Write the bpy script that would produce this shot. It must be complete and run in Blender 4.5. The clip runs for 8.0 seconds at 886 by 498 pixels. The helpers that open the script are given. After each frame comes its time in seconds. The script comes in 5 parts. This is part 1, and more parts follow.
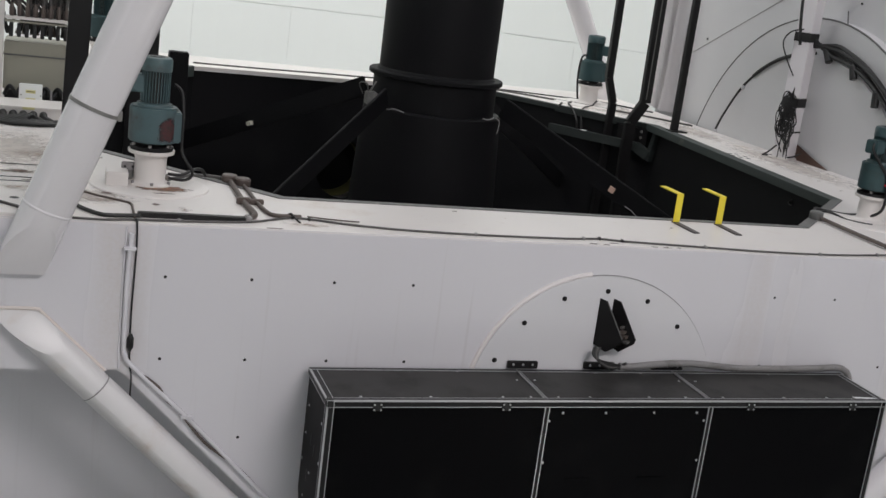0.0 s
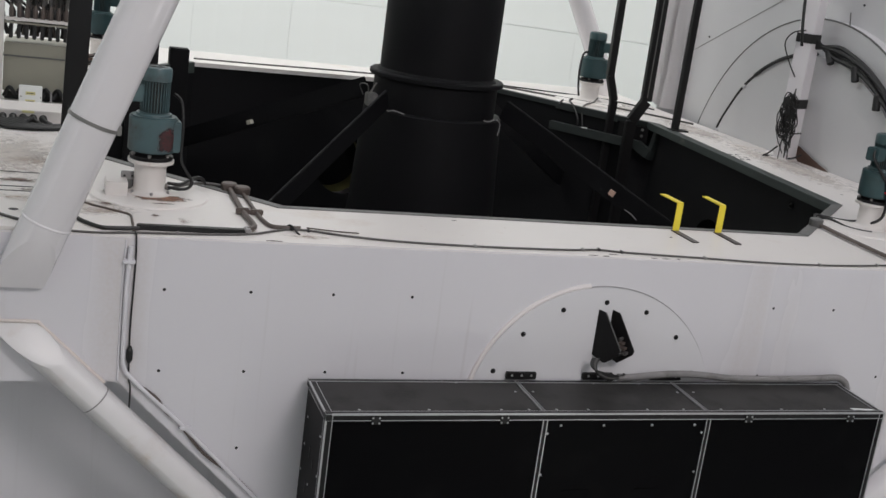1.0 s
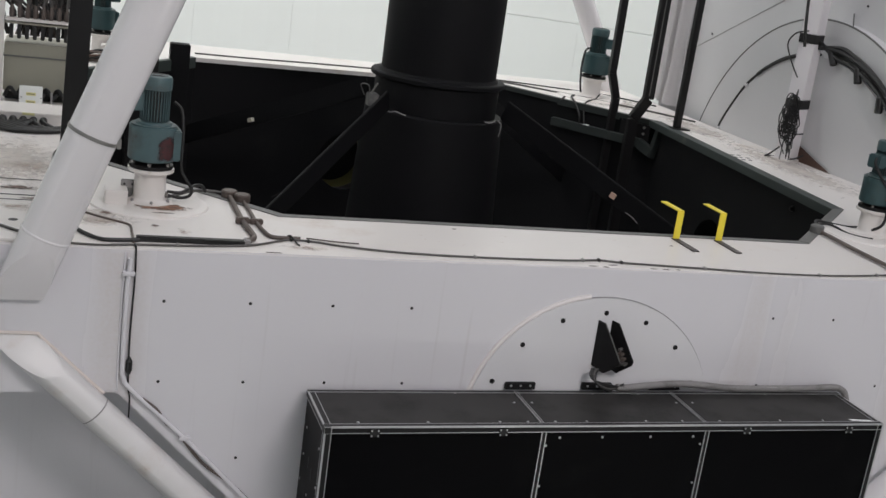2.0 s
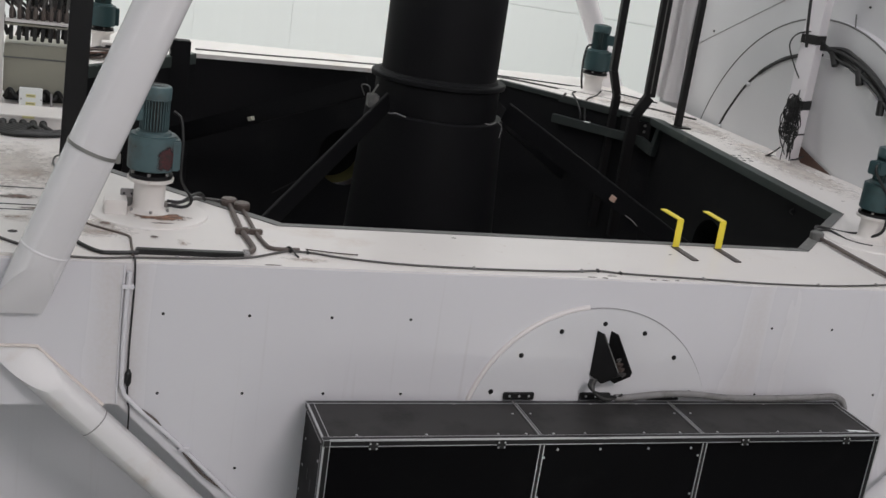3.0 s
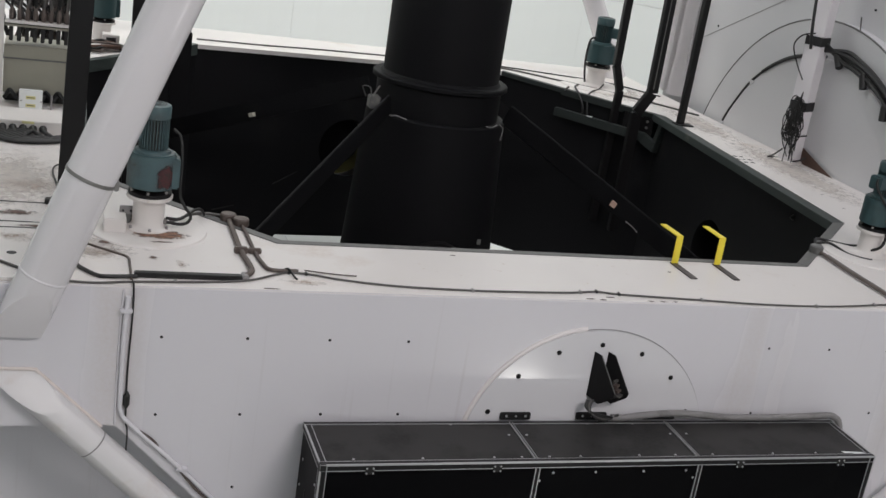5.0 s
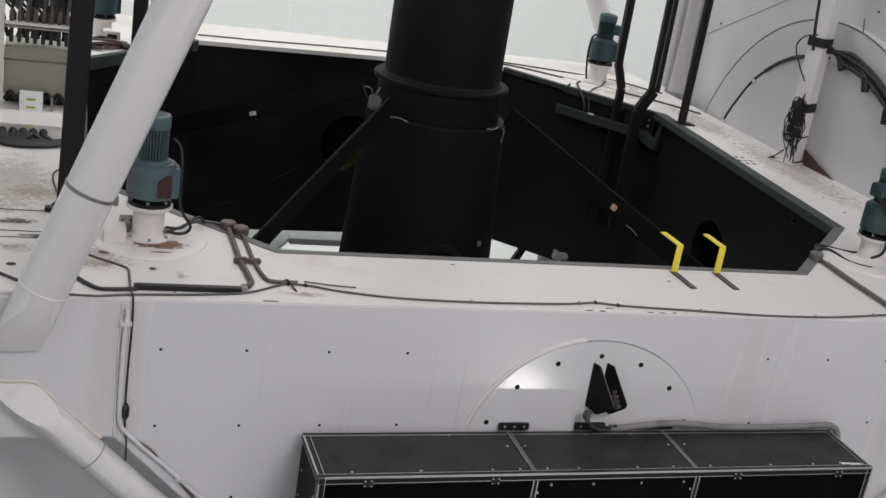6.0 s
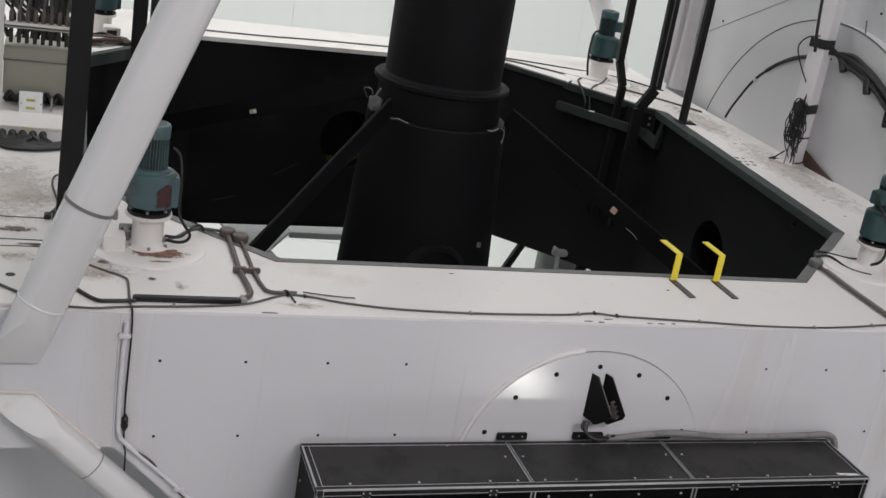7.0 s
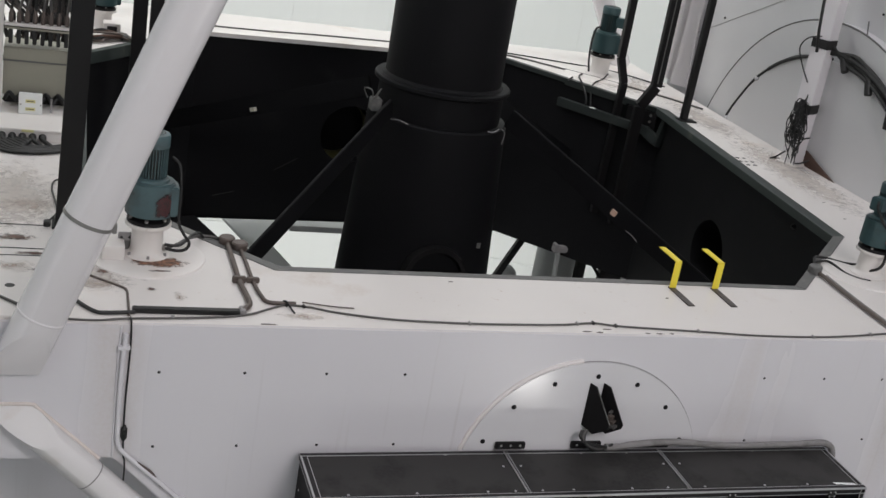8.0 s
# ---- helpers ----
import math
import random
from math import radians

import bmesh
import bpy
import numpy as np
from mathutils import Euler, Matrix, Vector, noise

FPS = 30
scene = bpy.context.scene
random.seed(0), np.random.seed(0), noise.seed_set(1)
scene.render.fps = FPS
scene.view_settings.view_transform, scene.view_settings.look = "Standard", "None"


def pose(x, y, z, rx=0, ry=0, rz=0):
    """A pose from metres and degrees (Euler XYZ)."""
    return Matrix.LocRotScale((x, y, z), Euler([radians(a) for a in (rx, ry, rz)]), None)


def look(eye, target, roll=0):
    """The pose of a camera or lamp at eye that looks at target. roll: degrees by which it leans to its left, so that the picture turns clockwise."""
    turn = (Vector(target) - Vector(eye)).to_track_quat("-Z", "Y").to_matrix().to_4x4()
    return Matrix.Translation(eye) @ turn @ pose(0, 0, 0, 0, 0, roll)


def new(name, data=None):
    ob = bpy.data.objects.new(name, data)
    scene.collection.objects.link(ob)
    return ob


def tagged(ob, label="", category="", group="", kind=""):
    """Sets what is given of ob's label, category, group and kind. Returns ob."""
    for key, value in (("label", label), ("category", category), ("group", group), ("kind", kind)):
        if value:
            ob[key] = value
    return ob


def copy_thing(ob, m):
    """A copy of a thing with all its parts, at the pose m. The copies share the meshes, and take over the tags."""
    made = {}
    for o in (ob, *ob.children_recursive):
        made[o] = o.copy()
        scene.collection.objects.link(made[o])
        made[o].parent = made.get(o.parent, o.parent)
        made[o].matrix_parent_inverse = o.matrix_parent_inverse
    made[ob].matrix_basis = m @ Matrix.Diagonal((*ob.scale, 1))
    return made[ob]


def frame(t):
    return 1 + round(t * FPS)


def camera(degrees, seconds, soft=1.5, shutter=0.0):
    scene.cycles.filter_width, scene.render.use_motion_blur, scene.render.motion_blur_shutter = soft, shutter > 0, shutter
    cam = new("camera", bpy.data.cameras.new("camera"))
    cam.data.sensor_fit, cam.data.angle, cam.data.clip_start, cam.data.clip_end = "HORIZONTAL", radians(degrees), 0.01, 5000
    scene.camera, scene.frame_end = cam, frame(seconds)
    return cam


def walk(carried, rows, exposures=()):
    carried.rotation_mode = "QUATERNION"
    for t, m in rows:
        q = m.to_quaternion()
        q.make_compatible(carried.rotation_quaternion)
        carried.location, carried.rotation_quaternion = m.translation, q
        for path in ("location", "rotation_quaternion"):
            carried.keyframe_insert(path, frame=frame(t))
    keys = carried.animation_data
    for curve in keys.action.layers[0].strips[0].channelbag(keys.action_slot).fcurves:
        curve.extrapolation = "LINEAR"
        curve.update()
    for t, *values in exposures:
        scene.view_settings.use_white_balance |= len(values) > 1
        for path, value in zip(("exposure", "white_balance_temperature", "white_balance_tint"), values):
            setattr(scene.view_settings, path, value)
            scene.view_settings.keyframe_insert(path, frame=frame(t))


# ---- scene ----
cam = camera(41.3, 8.0)
PATH = [
    (0, (-1.946, -4.368, 3.998), (-1.301, -2.536, 3.52), 7.4),
    (0.5, (-1.944, -4.353, 4.054), (-1.3, -2.524, 3.562), 7.5),
    (1, (-1.945, -4.339, 4.112), (-1.3, -2.514, 3.606), 7.7),
    (1.5, (-1.944, -4.321, 4.167), (-1.3, -2.501, 3.647), 7.9),
    (3, (-1.941, -4.273, 4.338), (-1.298, -2.465, 3.775), 8.3),
    (3.5, (-1.942, -4.254, 4.393), (-1.299, -2.45, 3.816), 8.5),
    (4, (-1.94, -4.238, 4.452), (-1.297, -2.439, 3.86), 8.6),
    (4.5, (-1.94, -4.221, 4.507), (-1.297, -2.427, 3.901), 8.8),
    (6, (-1.936, -4.164, 4.676), (-1.295, -2.384, 4.028), 9.3),
    (6.5, (-1.939, -4.144, 4.731), (-1.297, -2.369, 4.069), 9.5),
    (7, (-1.938, -4.122, 4.787), (-1.296, -2.353, 4.111), 9.7),
    (7.5, (-1.937, -4.103, 4.841), (-1.296, -2.339, 4.151), 9.8),
    (8, (-1.937, -4.081, 4.899), (-1.295, -2.323, 4.194), 10.0),
]
walk(cam, [(t, look(eye, target, roll)) for t, eye, target, roll in PATH])

# ---- world and lights ----
world = bpy.data.worlds.new("world")
scene.world = world
world.use_nodes = True
wn = world.node_tree.nodes
sky = wn.new("ShaderNodeTexSky")
sky.sky_type, sky.sun_disc = "NISHITA", False
sky.sun_elevation, sky.sun_rotation = radians(50), radians(20)
world.node_tree.links.new(sky.outputs[0], wn["Background"].inputs[0])
wn["Background"].inputs[1].default_value = 0.1


def area_lamp(name, eye, target, sx, sy, watts, colour):
    d = bpy.data.lights.new(name, "AREA")
    d.shape, d.size, d.size_y, d.energy, d.color = "RECTANGLE", sx, sy, watts, colour
    ob = new(name, d)
    ob.matrix_world = look(eye, target)
    return ob


# daylight through the open dome slit overhead; added fill lamps wash wall and front
area_lamp("slit_daylight", (0.4, 1.5, 10.6), (0.4, 1.6, 0), 4.5, 12.0, 160, (1.0, 0.95, 0.925))
area_lamp("fill_lamp", (3.5, 5.0, 8.8), (1.5, 13.0, 0.5), 5.0, 1.5, 255, (1.0, 0.995, 0.96))
area_lamp("fill_lamp", (-2.5, 5.0, 8.8), (-2.5, 13.0, 0.5), 5.0, 1.5, 205, (1.0, 0.995, 0.96))
# added fill from behind the camera for the white front panel
area_lamp("fill_lamp", (1.0, -6.5, 8.0), (0.6, 0.0, 2.3), 3.0, 1.5, 236, (1.0, 0.935, 0.94))
area_lamp("work_lamp", (3.03, -6.42, -0.68), (0.0, 0.0, 2.5), 0.36, 0.19, 13, (1.0, 0.97, 0.93))
# added low fill, out of sight, brightens the wall below the opening
area_lamp("fill_lamp", (1.0, 8.3, -3.4), (1.0, 13.2, -0.6), 6.0, 0.6, 110, (1.0, 0.995, 0.96))

# ---- materials ----


def material(name, base, rough=0.5, metal=0.0, dirt=None, dirt_at=0.6, scale=3.0, grain=60.0, vary=0.06, bump=0.05, streak=False, spec=0.5, drips=None, specks=None):
    """A painted or metal surface: fine grain, broad tone drift and patches of dirt."""
    m = bpy.data.materials.new(name)
    m.use_nodes = True
    nt = m.node_tree
    n, l = nt.nodes, nt.links
    b = n["Principled BSDF"]
    b.inputs["Metallic"].default_value = metal
    b.inputs["Specular IOR Level"].default_value = spec
    co = n.new("ShaderNodeTexCoord")
    mp = n.new("ShaderNodeMapping")
    l.new(co.outputs["Object"], mp.inputs[0])
    if streak:
        mp.inputs["Scale"].default_value = (1, 1, 0.12)
    big = n.new("ShaderNodeTexNoise")
    big.inputs["Scale"].default_value, big.inputs["Detail"].default_value = scale, 6
    fine = n.new("ShaderNodeTexNoise")
    fine.inputs["Scale"].default_value, fine.inputs["Detail"].default_value = grain, 3
    l.new(mp.outputs[0], big.inputs["Vector"])
    l.new(co.outputs["Object"], fine.inputs["Vector"])
    drift = n.new("ShaderNodeMix")
    drift.data_type = "RGBA"
    drift.inputs["A"].default_value = (*[c * (1 - vary) for c in base], 1)
    drift.inputs["B"].default_value = (*[min(c * (1 + vary), 0.95) for c in base], 1)
    l.new(big.outputs["Fac"], drift.inputs["Factor"])
    out = drift.outputs["Result"]
    if dirt:
        ramp = n.new("ShaderNodeValToRGB")
        ramp.color_ramp.elements[0].position, ramp.color_ramp.elements[1].position = dirt_at, min(dirt_at + 0.14, 1)
        l.new(big.outputs["Fac"], ramp.inputs[0])
        mul = n.new("ShaderNodeMath")
        mul.operation = "MULTIPLY"
        l.new(ramp.outputs[0], mul.inputs[0])
        l.new(fine.outputs["Fac"], mul.inputs[1])
        dm = n.new("ShaderNodeMix")
        dm.data_type = "RGBA"
        dm.inputs["B"].default_value = (*dirt, 1)
        l.new(out, dm.inputs["A"])
        l.new(mul.outputs[0], dm.inputs["Factor"])
        out = dm.outputs["Result"]
    for tone, stretch, size, edge, share in [(drips, (22, 22, 0.7), 1.0, 0.63, 0.16)] * bool(drips) + [(specks, (1, 1, 1), 26.0, 0.69, 0.6)] * bool(specks):
        m2, t2, r2, f2, x2 = (n.new("ShaderNode" + k) for k in ("Mapping", "TexNoise", "ValToRGB", "Math", "Mix"))
        m2.inputs["Scale"].default_value = stretch
        t2.inputs["Scale"].default_value, t2.inputs["Detail"].default_value = size, 4
        r2.color_ramp.elements[0].position, r2.color_ramp.elements[1].position = edge, edge + 0.1
        f2.operation, f2.inputs[1].default_value = "MULTIPLY", share
        x2.data_type, x2.inputs["B"].default_value = "RGBA", (*tone, 1)
        l.new(co.outputs["Object"], m2.inputs[0]), l.new(m2.outputs[0], t2.inputs["Vector"]), l.new(t2.outputs["Fac"], r2.inputs[0])
        l.new(r2.outputs[0], f2.inputs[0]), l.new(f2.outputs[0], x2.inputs["Factor"]), l.new(out, x2.inputs["A"])
        out = x2.outputs["Result"]
    l.new(out, b.inputs["Base Color"])
    rr = n.new("ShaderNodeMapRange")
    rr.inputs["To Min"].default_value, rr.inputs["To Max"].default_value = max(rough - 0.08, 0.03), min(rough + 0.1, 1)
    l.new(big.outputs["Fac"], rr.inputs["Value"])
    l.new(rr.outputs[0], b.inputs["Roughness"])
    if bump:
        bp = n.new("ShaderNodeBump")
        bp.inputs["Strength"].default_value, bp.inputs["Distance"].default_value = bump, 0.004
        l.new(fine.outputs["Fac"], bp.inputs["Height"])
        l.new(bp.outputs[0], b.inputs["Normal"])
    return m


WHITE = material("white_gloss_paint", (0.72, 0.705, 0.735), 0.24, dirt=(0.6, 0.54, 0.5), dirt_at=0.62, scale=1.6, vary=0.025, bump=0.03, streak=True, drips=(0.44, 0.40, 0.38))
COVER = material("glossy_white_cover_paint", (0.72, 0.71, 0.73), 0.11, dirt=(0.6, 0.56, 0.53), dirt_at=0.64, scale=3.0, vary=0.02, bump=0.02)
DECK = material("worn_white_deck_paint", (0.75, 0.715, 0.69), 0.38, dirt=(0.55, 0.45, 0.38), dirt_at=0.6, scale=2.2, vary=0.05, bump=0.08, specks=(0.5, 0.4, 0.33))
TUBEWHITE = material("white_tube_enamel", (0.80, 0.775, 0.79), 0.17, dirt=(0.62, 0.58, 0.55), dirt_at=0.66, scale=2.5, vary=0.02, bump=0.02)
PALESEAL = material("pale_pinkish_sealant", (0.78, 0.735, 0.725), 0.5, scale=9, grain=40, vary=0.04, bump=0.2)
OLDWHITE = material("aged_white_satin_paint", (0.72, 0.70, 0.70), 0.34, dirt=(0.55, 0.46, 0.40), dirt_at=0.56, scale=5, vary=0.04, bump=0.06)
CREAM = material("cream_sealant", (0.74, 0.67, 0.63), 0.6, scale=8, vary=0.1)
BLACK = material("matt_black_paint", (0.0066, 0.0066, 0.0076), 0.6, dirt=(0.02, 0.02, 0.02), dirt_at=0.64, scale=2.5, vary=0.3, bump=0.1, spec=0.15)
POSTBLACK = material("satin_black_steel", (0.009, 0.0085, 0.009), 0.42, spec=0.3, scale=5, vary=0.25, bump=0.05)
GREEN = material("dark_green_grey_steel", (0.034, 0.044, 0.041), 0.5, dirt=(0.16, 0.15, 0.13), dirt_at=0.6, scale=5, vary=0.2)
TRACKGREEN = material("dark_track_steel", (0.017, 0.022, 0.021), 0.5, dirt=(0.05, 0.05, 0.045), dirt_at=0.62, scale=6, vary=0.25)
LIP = material("grey_rim_strip", (0.135, 0.135, 0.13), 0.55, dirt=(0.32, 0.3, 0.27), dirt_at=0.6, scale=8, vary=0.15)
TEAL = material("teal_motor_enamel", (0.066, 0.114, 0.123), 0.4, dirt=(0.045, 0.038, 0.034), dirt_at=0.5, scale=7, vary=0.15)
DARKTEAL = material("dark_teal_motor_enamel", (0.03, 0.065, 0.07), 0.4, dirt=(0.02, 0.025, 0.025), dirt_at=0.58, scale=7, vary=0.15)
# shade between the motor fins is put into this dark, dusty base colour
FINGAP = material("dusty_fin_gap_shade", (0.022, 0.024, 0.023), 0.7, dirt=(0.06, 0.05, 0.04), dirt_at=0.5, scale=30, vary=0.3)
RED = material("red_plastic", (0.5, 0.02, 0.03), 0.4, scale=10)
YELLOW = material("yellow_paint", (0.86, 0.70, 0.055), 0.42, dirt=(0.45, 0.33, 0.05), dirt_at=0.64, scale=12, vary=0.06)
STEEL = material("dull_steel", (0.28, 0.27, 0.26), 0.45, metal=0.7, dirt=(0.1, 0.07, 0.05), dirt_at=0.6, scale=10, vary=0.15)
FOOTSTEEL = material("tarnished_brown_steel", (0.10, 0.088, 0.085), 0.5, metal=0.3, dirt=(0.05, 0.04, 0.035), dirt_at=0.5, scale=30, vary=0.2)
BRONZE = material("brown_grey_conduit", (0.115, 0.092, 0.082), 0.5, metal=0.2, dirt=(0.1, 0.075, 0.06), dirt_at=0.55, scale=10, vary=0.2)
ALU = material("anodised_aluminium", (0.58, 0.58, 0.59), 0.36, metal=0.85, scale=12, vary=0.05)
# the dim reflection of case front and sides is put into this blacker colour
PANEL = material("darkened_black_laminate", (0.0028, 0.0028, 0.0033), 0.42, dirt=(0.008, 0.008, 0.008), dirt_at=0.55, scale=4, vary=0.25, bump=0.02, spec=0.05)
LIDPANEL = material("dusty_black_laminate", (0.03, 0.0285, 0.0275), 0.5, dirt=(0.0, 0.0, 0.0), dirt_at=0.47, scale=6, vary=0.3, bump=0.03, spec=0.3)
RUBBER = material("black_cable_sheath", (0.012, 0.012, 0.012), 0.5, scale=20, vary=0.2)
GREYCABLE = material("grey_cable_sheath", (0.085, 0.08, 0.077), 0.55, scale=20, vary=0.15)
HOSEGREY = material("dirty_grey_hose", (0.24, 0.23, 0.228), 0.55, dirt=(0.12, 0.115, 0.11), dirt_at=0.5, scale=14, vary=0.2)
CONDUIT = material("grey_ribbed_conduit", (0.27, 0.26, 0.26), 0.5, scale=20, vary=0.1)
RUST = material("rusty_steel", (0.085, 0.047, 0.034), 0.85, dirt=(0.06, 0.03, 0.02), dirt_at=0.48, scale=22, grain=120, vary=0.45, bump=0.5)
OLIVE = material("beige_cabinet_enamel", (0.31, 0.3, 0.245), 0.5, scale=4, vary=0.05)
OCHRE = material("faded_yellow_green_primer", (0.12, 0.11, 0.035), 0.6, scale=4, vary=0.2)
DOME = material("pale_dome_lining", (0.86, 0.88, 0.865), 0.55, dirt=(0.75, 0.77, 0.75), dirt_at=0.6, scale=0.7, grain=30, vary=0.02, bump=0.02)
FLOOR = material("grey_floor_paint", (0.3, 0.305, 0.3), 0.45, dirt=(0.22, 0.22, 0.21), dirt_at=0.6, scale=0.8, vary=0.05)
FORK = material("white_fork_paint", (0.6, 0.595, 0.605), 0.36, dirt=(0.5, 0.49, 0.49), dirt_at=0.56, scale=1.5, vary=0.05, bump=0.04, streak=True)
LABELPALE = material("dull_cream_paper", (0.5, 0.48, 0.40), 0.7, scale=20)
LABELYEL = material("pale_yellow_label", (0.72, 0.68, 0.35), 0.6, scale=10)
PINK = material("pale_pink_tag", (0.62, 0.42, 0.33), 0.6, scale=20)
TAPE = material("black_fabric_tape", (0.02, 0.02, 0.02), 0.75, scale=30, vary=0.3)

STAINS = {}


def stain_material(name, tone, dark, edge, centre=(0, 0, 0), size=1.0, spread=0.17, strength=1.0):
    """A thin uneven stain that fades out from the middle of its patch and lets the paint below show through."""
    m = bpy.data.materials.new(name)
    m.use_nodes = True
    n, l = m.node_tree.nodes, m.node_tree.links
    b = n["Principled BSDF"]
    b.inputs["Roughness"].default_value = 0.5
    co, geo, ln, big, fine, sub, ramp, mul, m1, r2 = (n.new("ShaderNode" + k) for k in ("TexCoord", "NewGeometry", "VectorMath", "TexNoise", "TexNoise", "Math", "ValToRGB", "Math", "Mix", "ValToRGB"))
    ln.operation = "LENGTH"
    mp = n.new("ShaderNodeMapping")
    mp.inputs["Scale"].default_value = [1 / size] * 3
    mp.inputs["Location"].default_value = [-c / size for c in centre]
    l.new(co.outputs["Object"], mp.inputs[0]), l.new(mp.outputs[0], ln.inputs[0])
    for t, sc in ((big, 26.0), (fine, 55.0)):
        t.inputs["Scale"].default_value, t.inputs["Detail"].default_value, t.inputs["Roughness"].default_value = sc, 8, 0.7
        t.noise_dimensions = "4D"
        t.inputs["W"].default_value = len(STAINS) * 3.7
        l.new(geo.outputs["Position"], t.inputs["Vector"])
    sub.operation, mul.operation = "MULTIPLY_ADD", "ADD"
    sub.inputs[1].default_value, sub.inputs[2].default_value = -0.55, edge
    l.new(ln.outputs["Value"], sub.inputs[0])
    l.new(sub.outputs[0], mul.inputs[0]), l.new(big.outputs["Fac"], mul.inputs[1])
    ramp.color_ramp.elements[0].position, ramp.color_ramp.elements[1].position = 0.55, 0.55 + spread
    ramp.color_ramp.elements[1].color = (strength, strength, strength, 1)
    l.new(mul.outputs[0], ramp.inputs[0])
    r2.color_ramp.elements[0].position, r2.color_ramp.elements[1].position = 0.42, 0.58
    l.new(fine.outputs["Fac"], r2.inputs[0])
    m1.data_type = "RGBA"
    m1.inputs["A"].default_value, m1.inputs["B"].default_value = (*tone, 1), (*dark, 1)
    l.new(r2.outputs[0], m1.inputs["Factor"])
    l.new(m1.outputs["Result"], b.inputs["Base Color"]), l.new(ramp.outputs[0], b.inputs["Alpha"])
    STAINS[name] = m
    return m


REDWEAR = stain_material("worn_dark_red_oxide", (0.07, 0.014, 0.017), (0.03, 0.016, 0.016), 0.62, (0.062, -0.072, 0.25), 0.055)

# ---- mesh helpers ----


def finish(bm, name, mat, parent=None, label="", smooth=False, mats=()):
    bmesh.ops.recalc_face_normals(bm, faces=bm.faces)
    me = bpy.data.meshes.new(name)
    bm.to_mesh(me)
    bm.free()
    for m in (mat, *mats):
        me.materials.append(m)
    if smooth:
        for p in me.polygons:
            p.use_smooth = True
        me.set_sharp_from_angle(angle=radians(38))
    ob = new(name, me)
    ob.parent = parent
    if label:
        ob["label"] = label
    return ob


def part(name, bm, mat, parent, label="", smooth=False):
    return finish(bm, name, mat, parent, label, smooth)


def thing(name, label, category, at=(0, 0, 0), group="", kind=""):
    ob = new(name)
    ob.location = at
    ob.empty_display_size = 0.1
    return tagged(ob, label, category, group, kind)


def bevelled(bm, w, seg=2):
    if w:
        es = [e for e in bm.edges if len(e.link_faces) == 2 and e.calc_face_angle(0) > 0.5]
        bmesh.ops.bevel(bm, geom=es, offset=w, segments=seg, affect="EDGES", clamp_overlap=True)
    return bm


def box(x0, x1, y0, y1, z0, z1, w=0.0, bm=None):
    own = bm is None
    bm = bm or bmesh.new()
    r = bmesh.ops.create_cube(bm, size=1)
    bmesh.ops.transform(bm, verts=r["verts"], matrix=Matrix.LocRotScale(((x0 + x1) / 2, (y0 + y1) / 2, (z0 + z1) / 2), None, (x1 - x0, y1 - y0, z1 - z0)))
    return bevelled(bm, w) if own else bm


def prism(poly, axis, a, b, w=0.0):
    """A polygon drawn in the two other axes, in order x, y, z, pulled along axis from a to b."""
    bm = bmesh.new()

    def pt(p, v):
        c = list(p)
        c.insert("xyz".index(axis), v)
        return c
    lo, hi = [bm.verts.new(pt(p, a)) for p in poly], [bm.verts.new(pt(p, b)) for p in poly]
    bm.faces.new(lo), bm.faces.new(hi[::-1])
    k = len(poly)
    for i in range(k):
        bm.faces.new((lo[i], lo[(i + 1) % k], hi[(i + 1) % k], hi[i]))
    bmesh.ops.recalc_face_normals(bm, faces=bm.faces)
    return bevelled(bm, w)


def lathe(profile, at, axis=(0, 0, 1), seg=40, bm=None):
    """Radius and height pairs turned about an axis through at; closed where the radius is 0."""
    bm = bm or bmesh.new()
    turn = Vector((0, 0, 1)).rotation_difference(Vector(axis).normalized()).to_matrix()
    rings = []
    for r, h in profile:
        if r < 1e-6:
            rings.append([bm.verts.new(Vector(at) + turn @ Vector((0, 0, h)))])
        else:
            rings.append([bm.verts.new(Vector(at) + turn @ Vector((r * math.cos(2 * math.pi * i / seg), r * math.sin(2 * math.pi * i / seg), h))) for i in range(seg)])
    for a, b in zip(rings, rings[1:]):
        for i in range(seg):
            j = (i + 1) % seg
            if len(a) == 1:
                bm.faces.new((a[0], b[i], b[j]))
            elif len(b) == 1:
                bm.faces.new((a[i], a[j], b[0]))
            else:
                bm.faces.new((a[i], a[j], b[j], b[i]))
    return bm


def rod(p, q, r, seg=20, w=0.0, bm=None):
    h = (Vector(q) - Vector(p)).length
    return lathe([(0, 0), (r - w, 0), (r, w), (r, h - w), (r - w, h), (0, h)] if w else [(0, 0), (r, 0), (r, h), (0, h)], p, Vector(q) - Vector(p), seg, bm)


def bar(p, q, wide, deep, up=(0, 0, 1), w=0.0):
    """A rectangular bar from p to q; deep is measured along up."""
    p, q = Vector(p), Vector(q)
    d = (q - p).normalized()
    s = d.cross(Vector(up)).normalized()
    u = s.cross(d)
    bm = bmesh.new()
    vs = [[bm.verts.new(c + s * a * wide / 2 + u * b * deep / 2) for a, b in ((-1, -1), (1, -1), (1, 1), (-1, 1))] for c in (p, q)]
    bm.faces.new(vs[0][::-1]), bm.faces.new(vs[1])
    for i in range(4):
        bm.faces.new((vs[0][i], vs[0][(i + 1) % 4], vs[1][(i + 1) % 4], vs[1][i]))
    bmesh.ops.recalc_face_normals(bm, faces=bm.faces)
    return bevelled(bm, w)


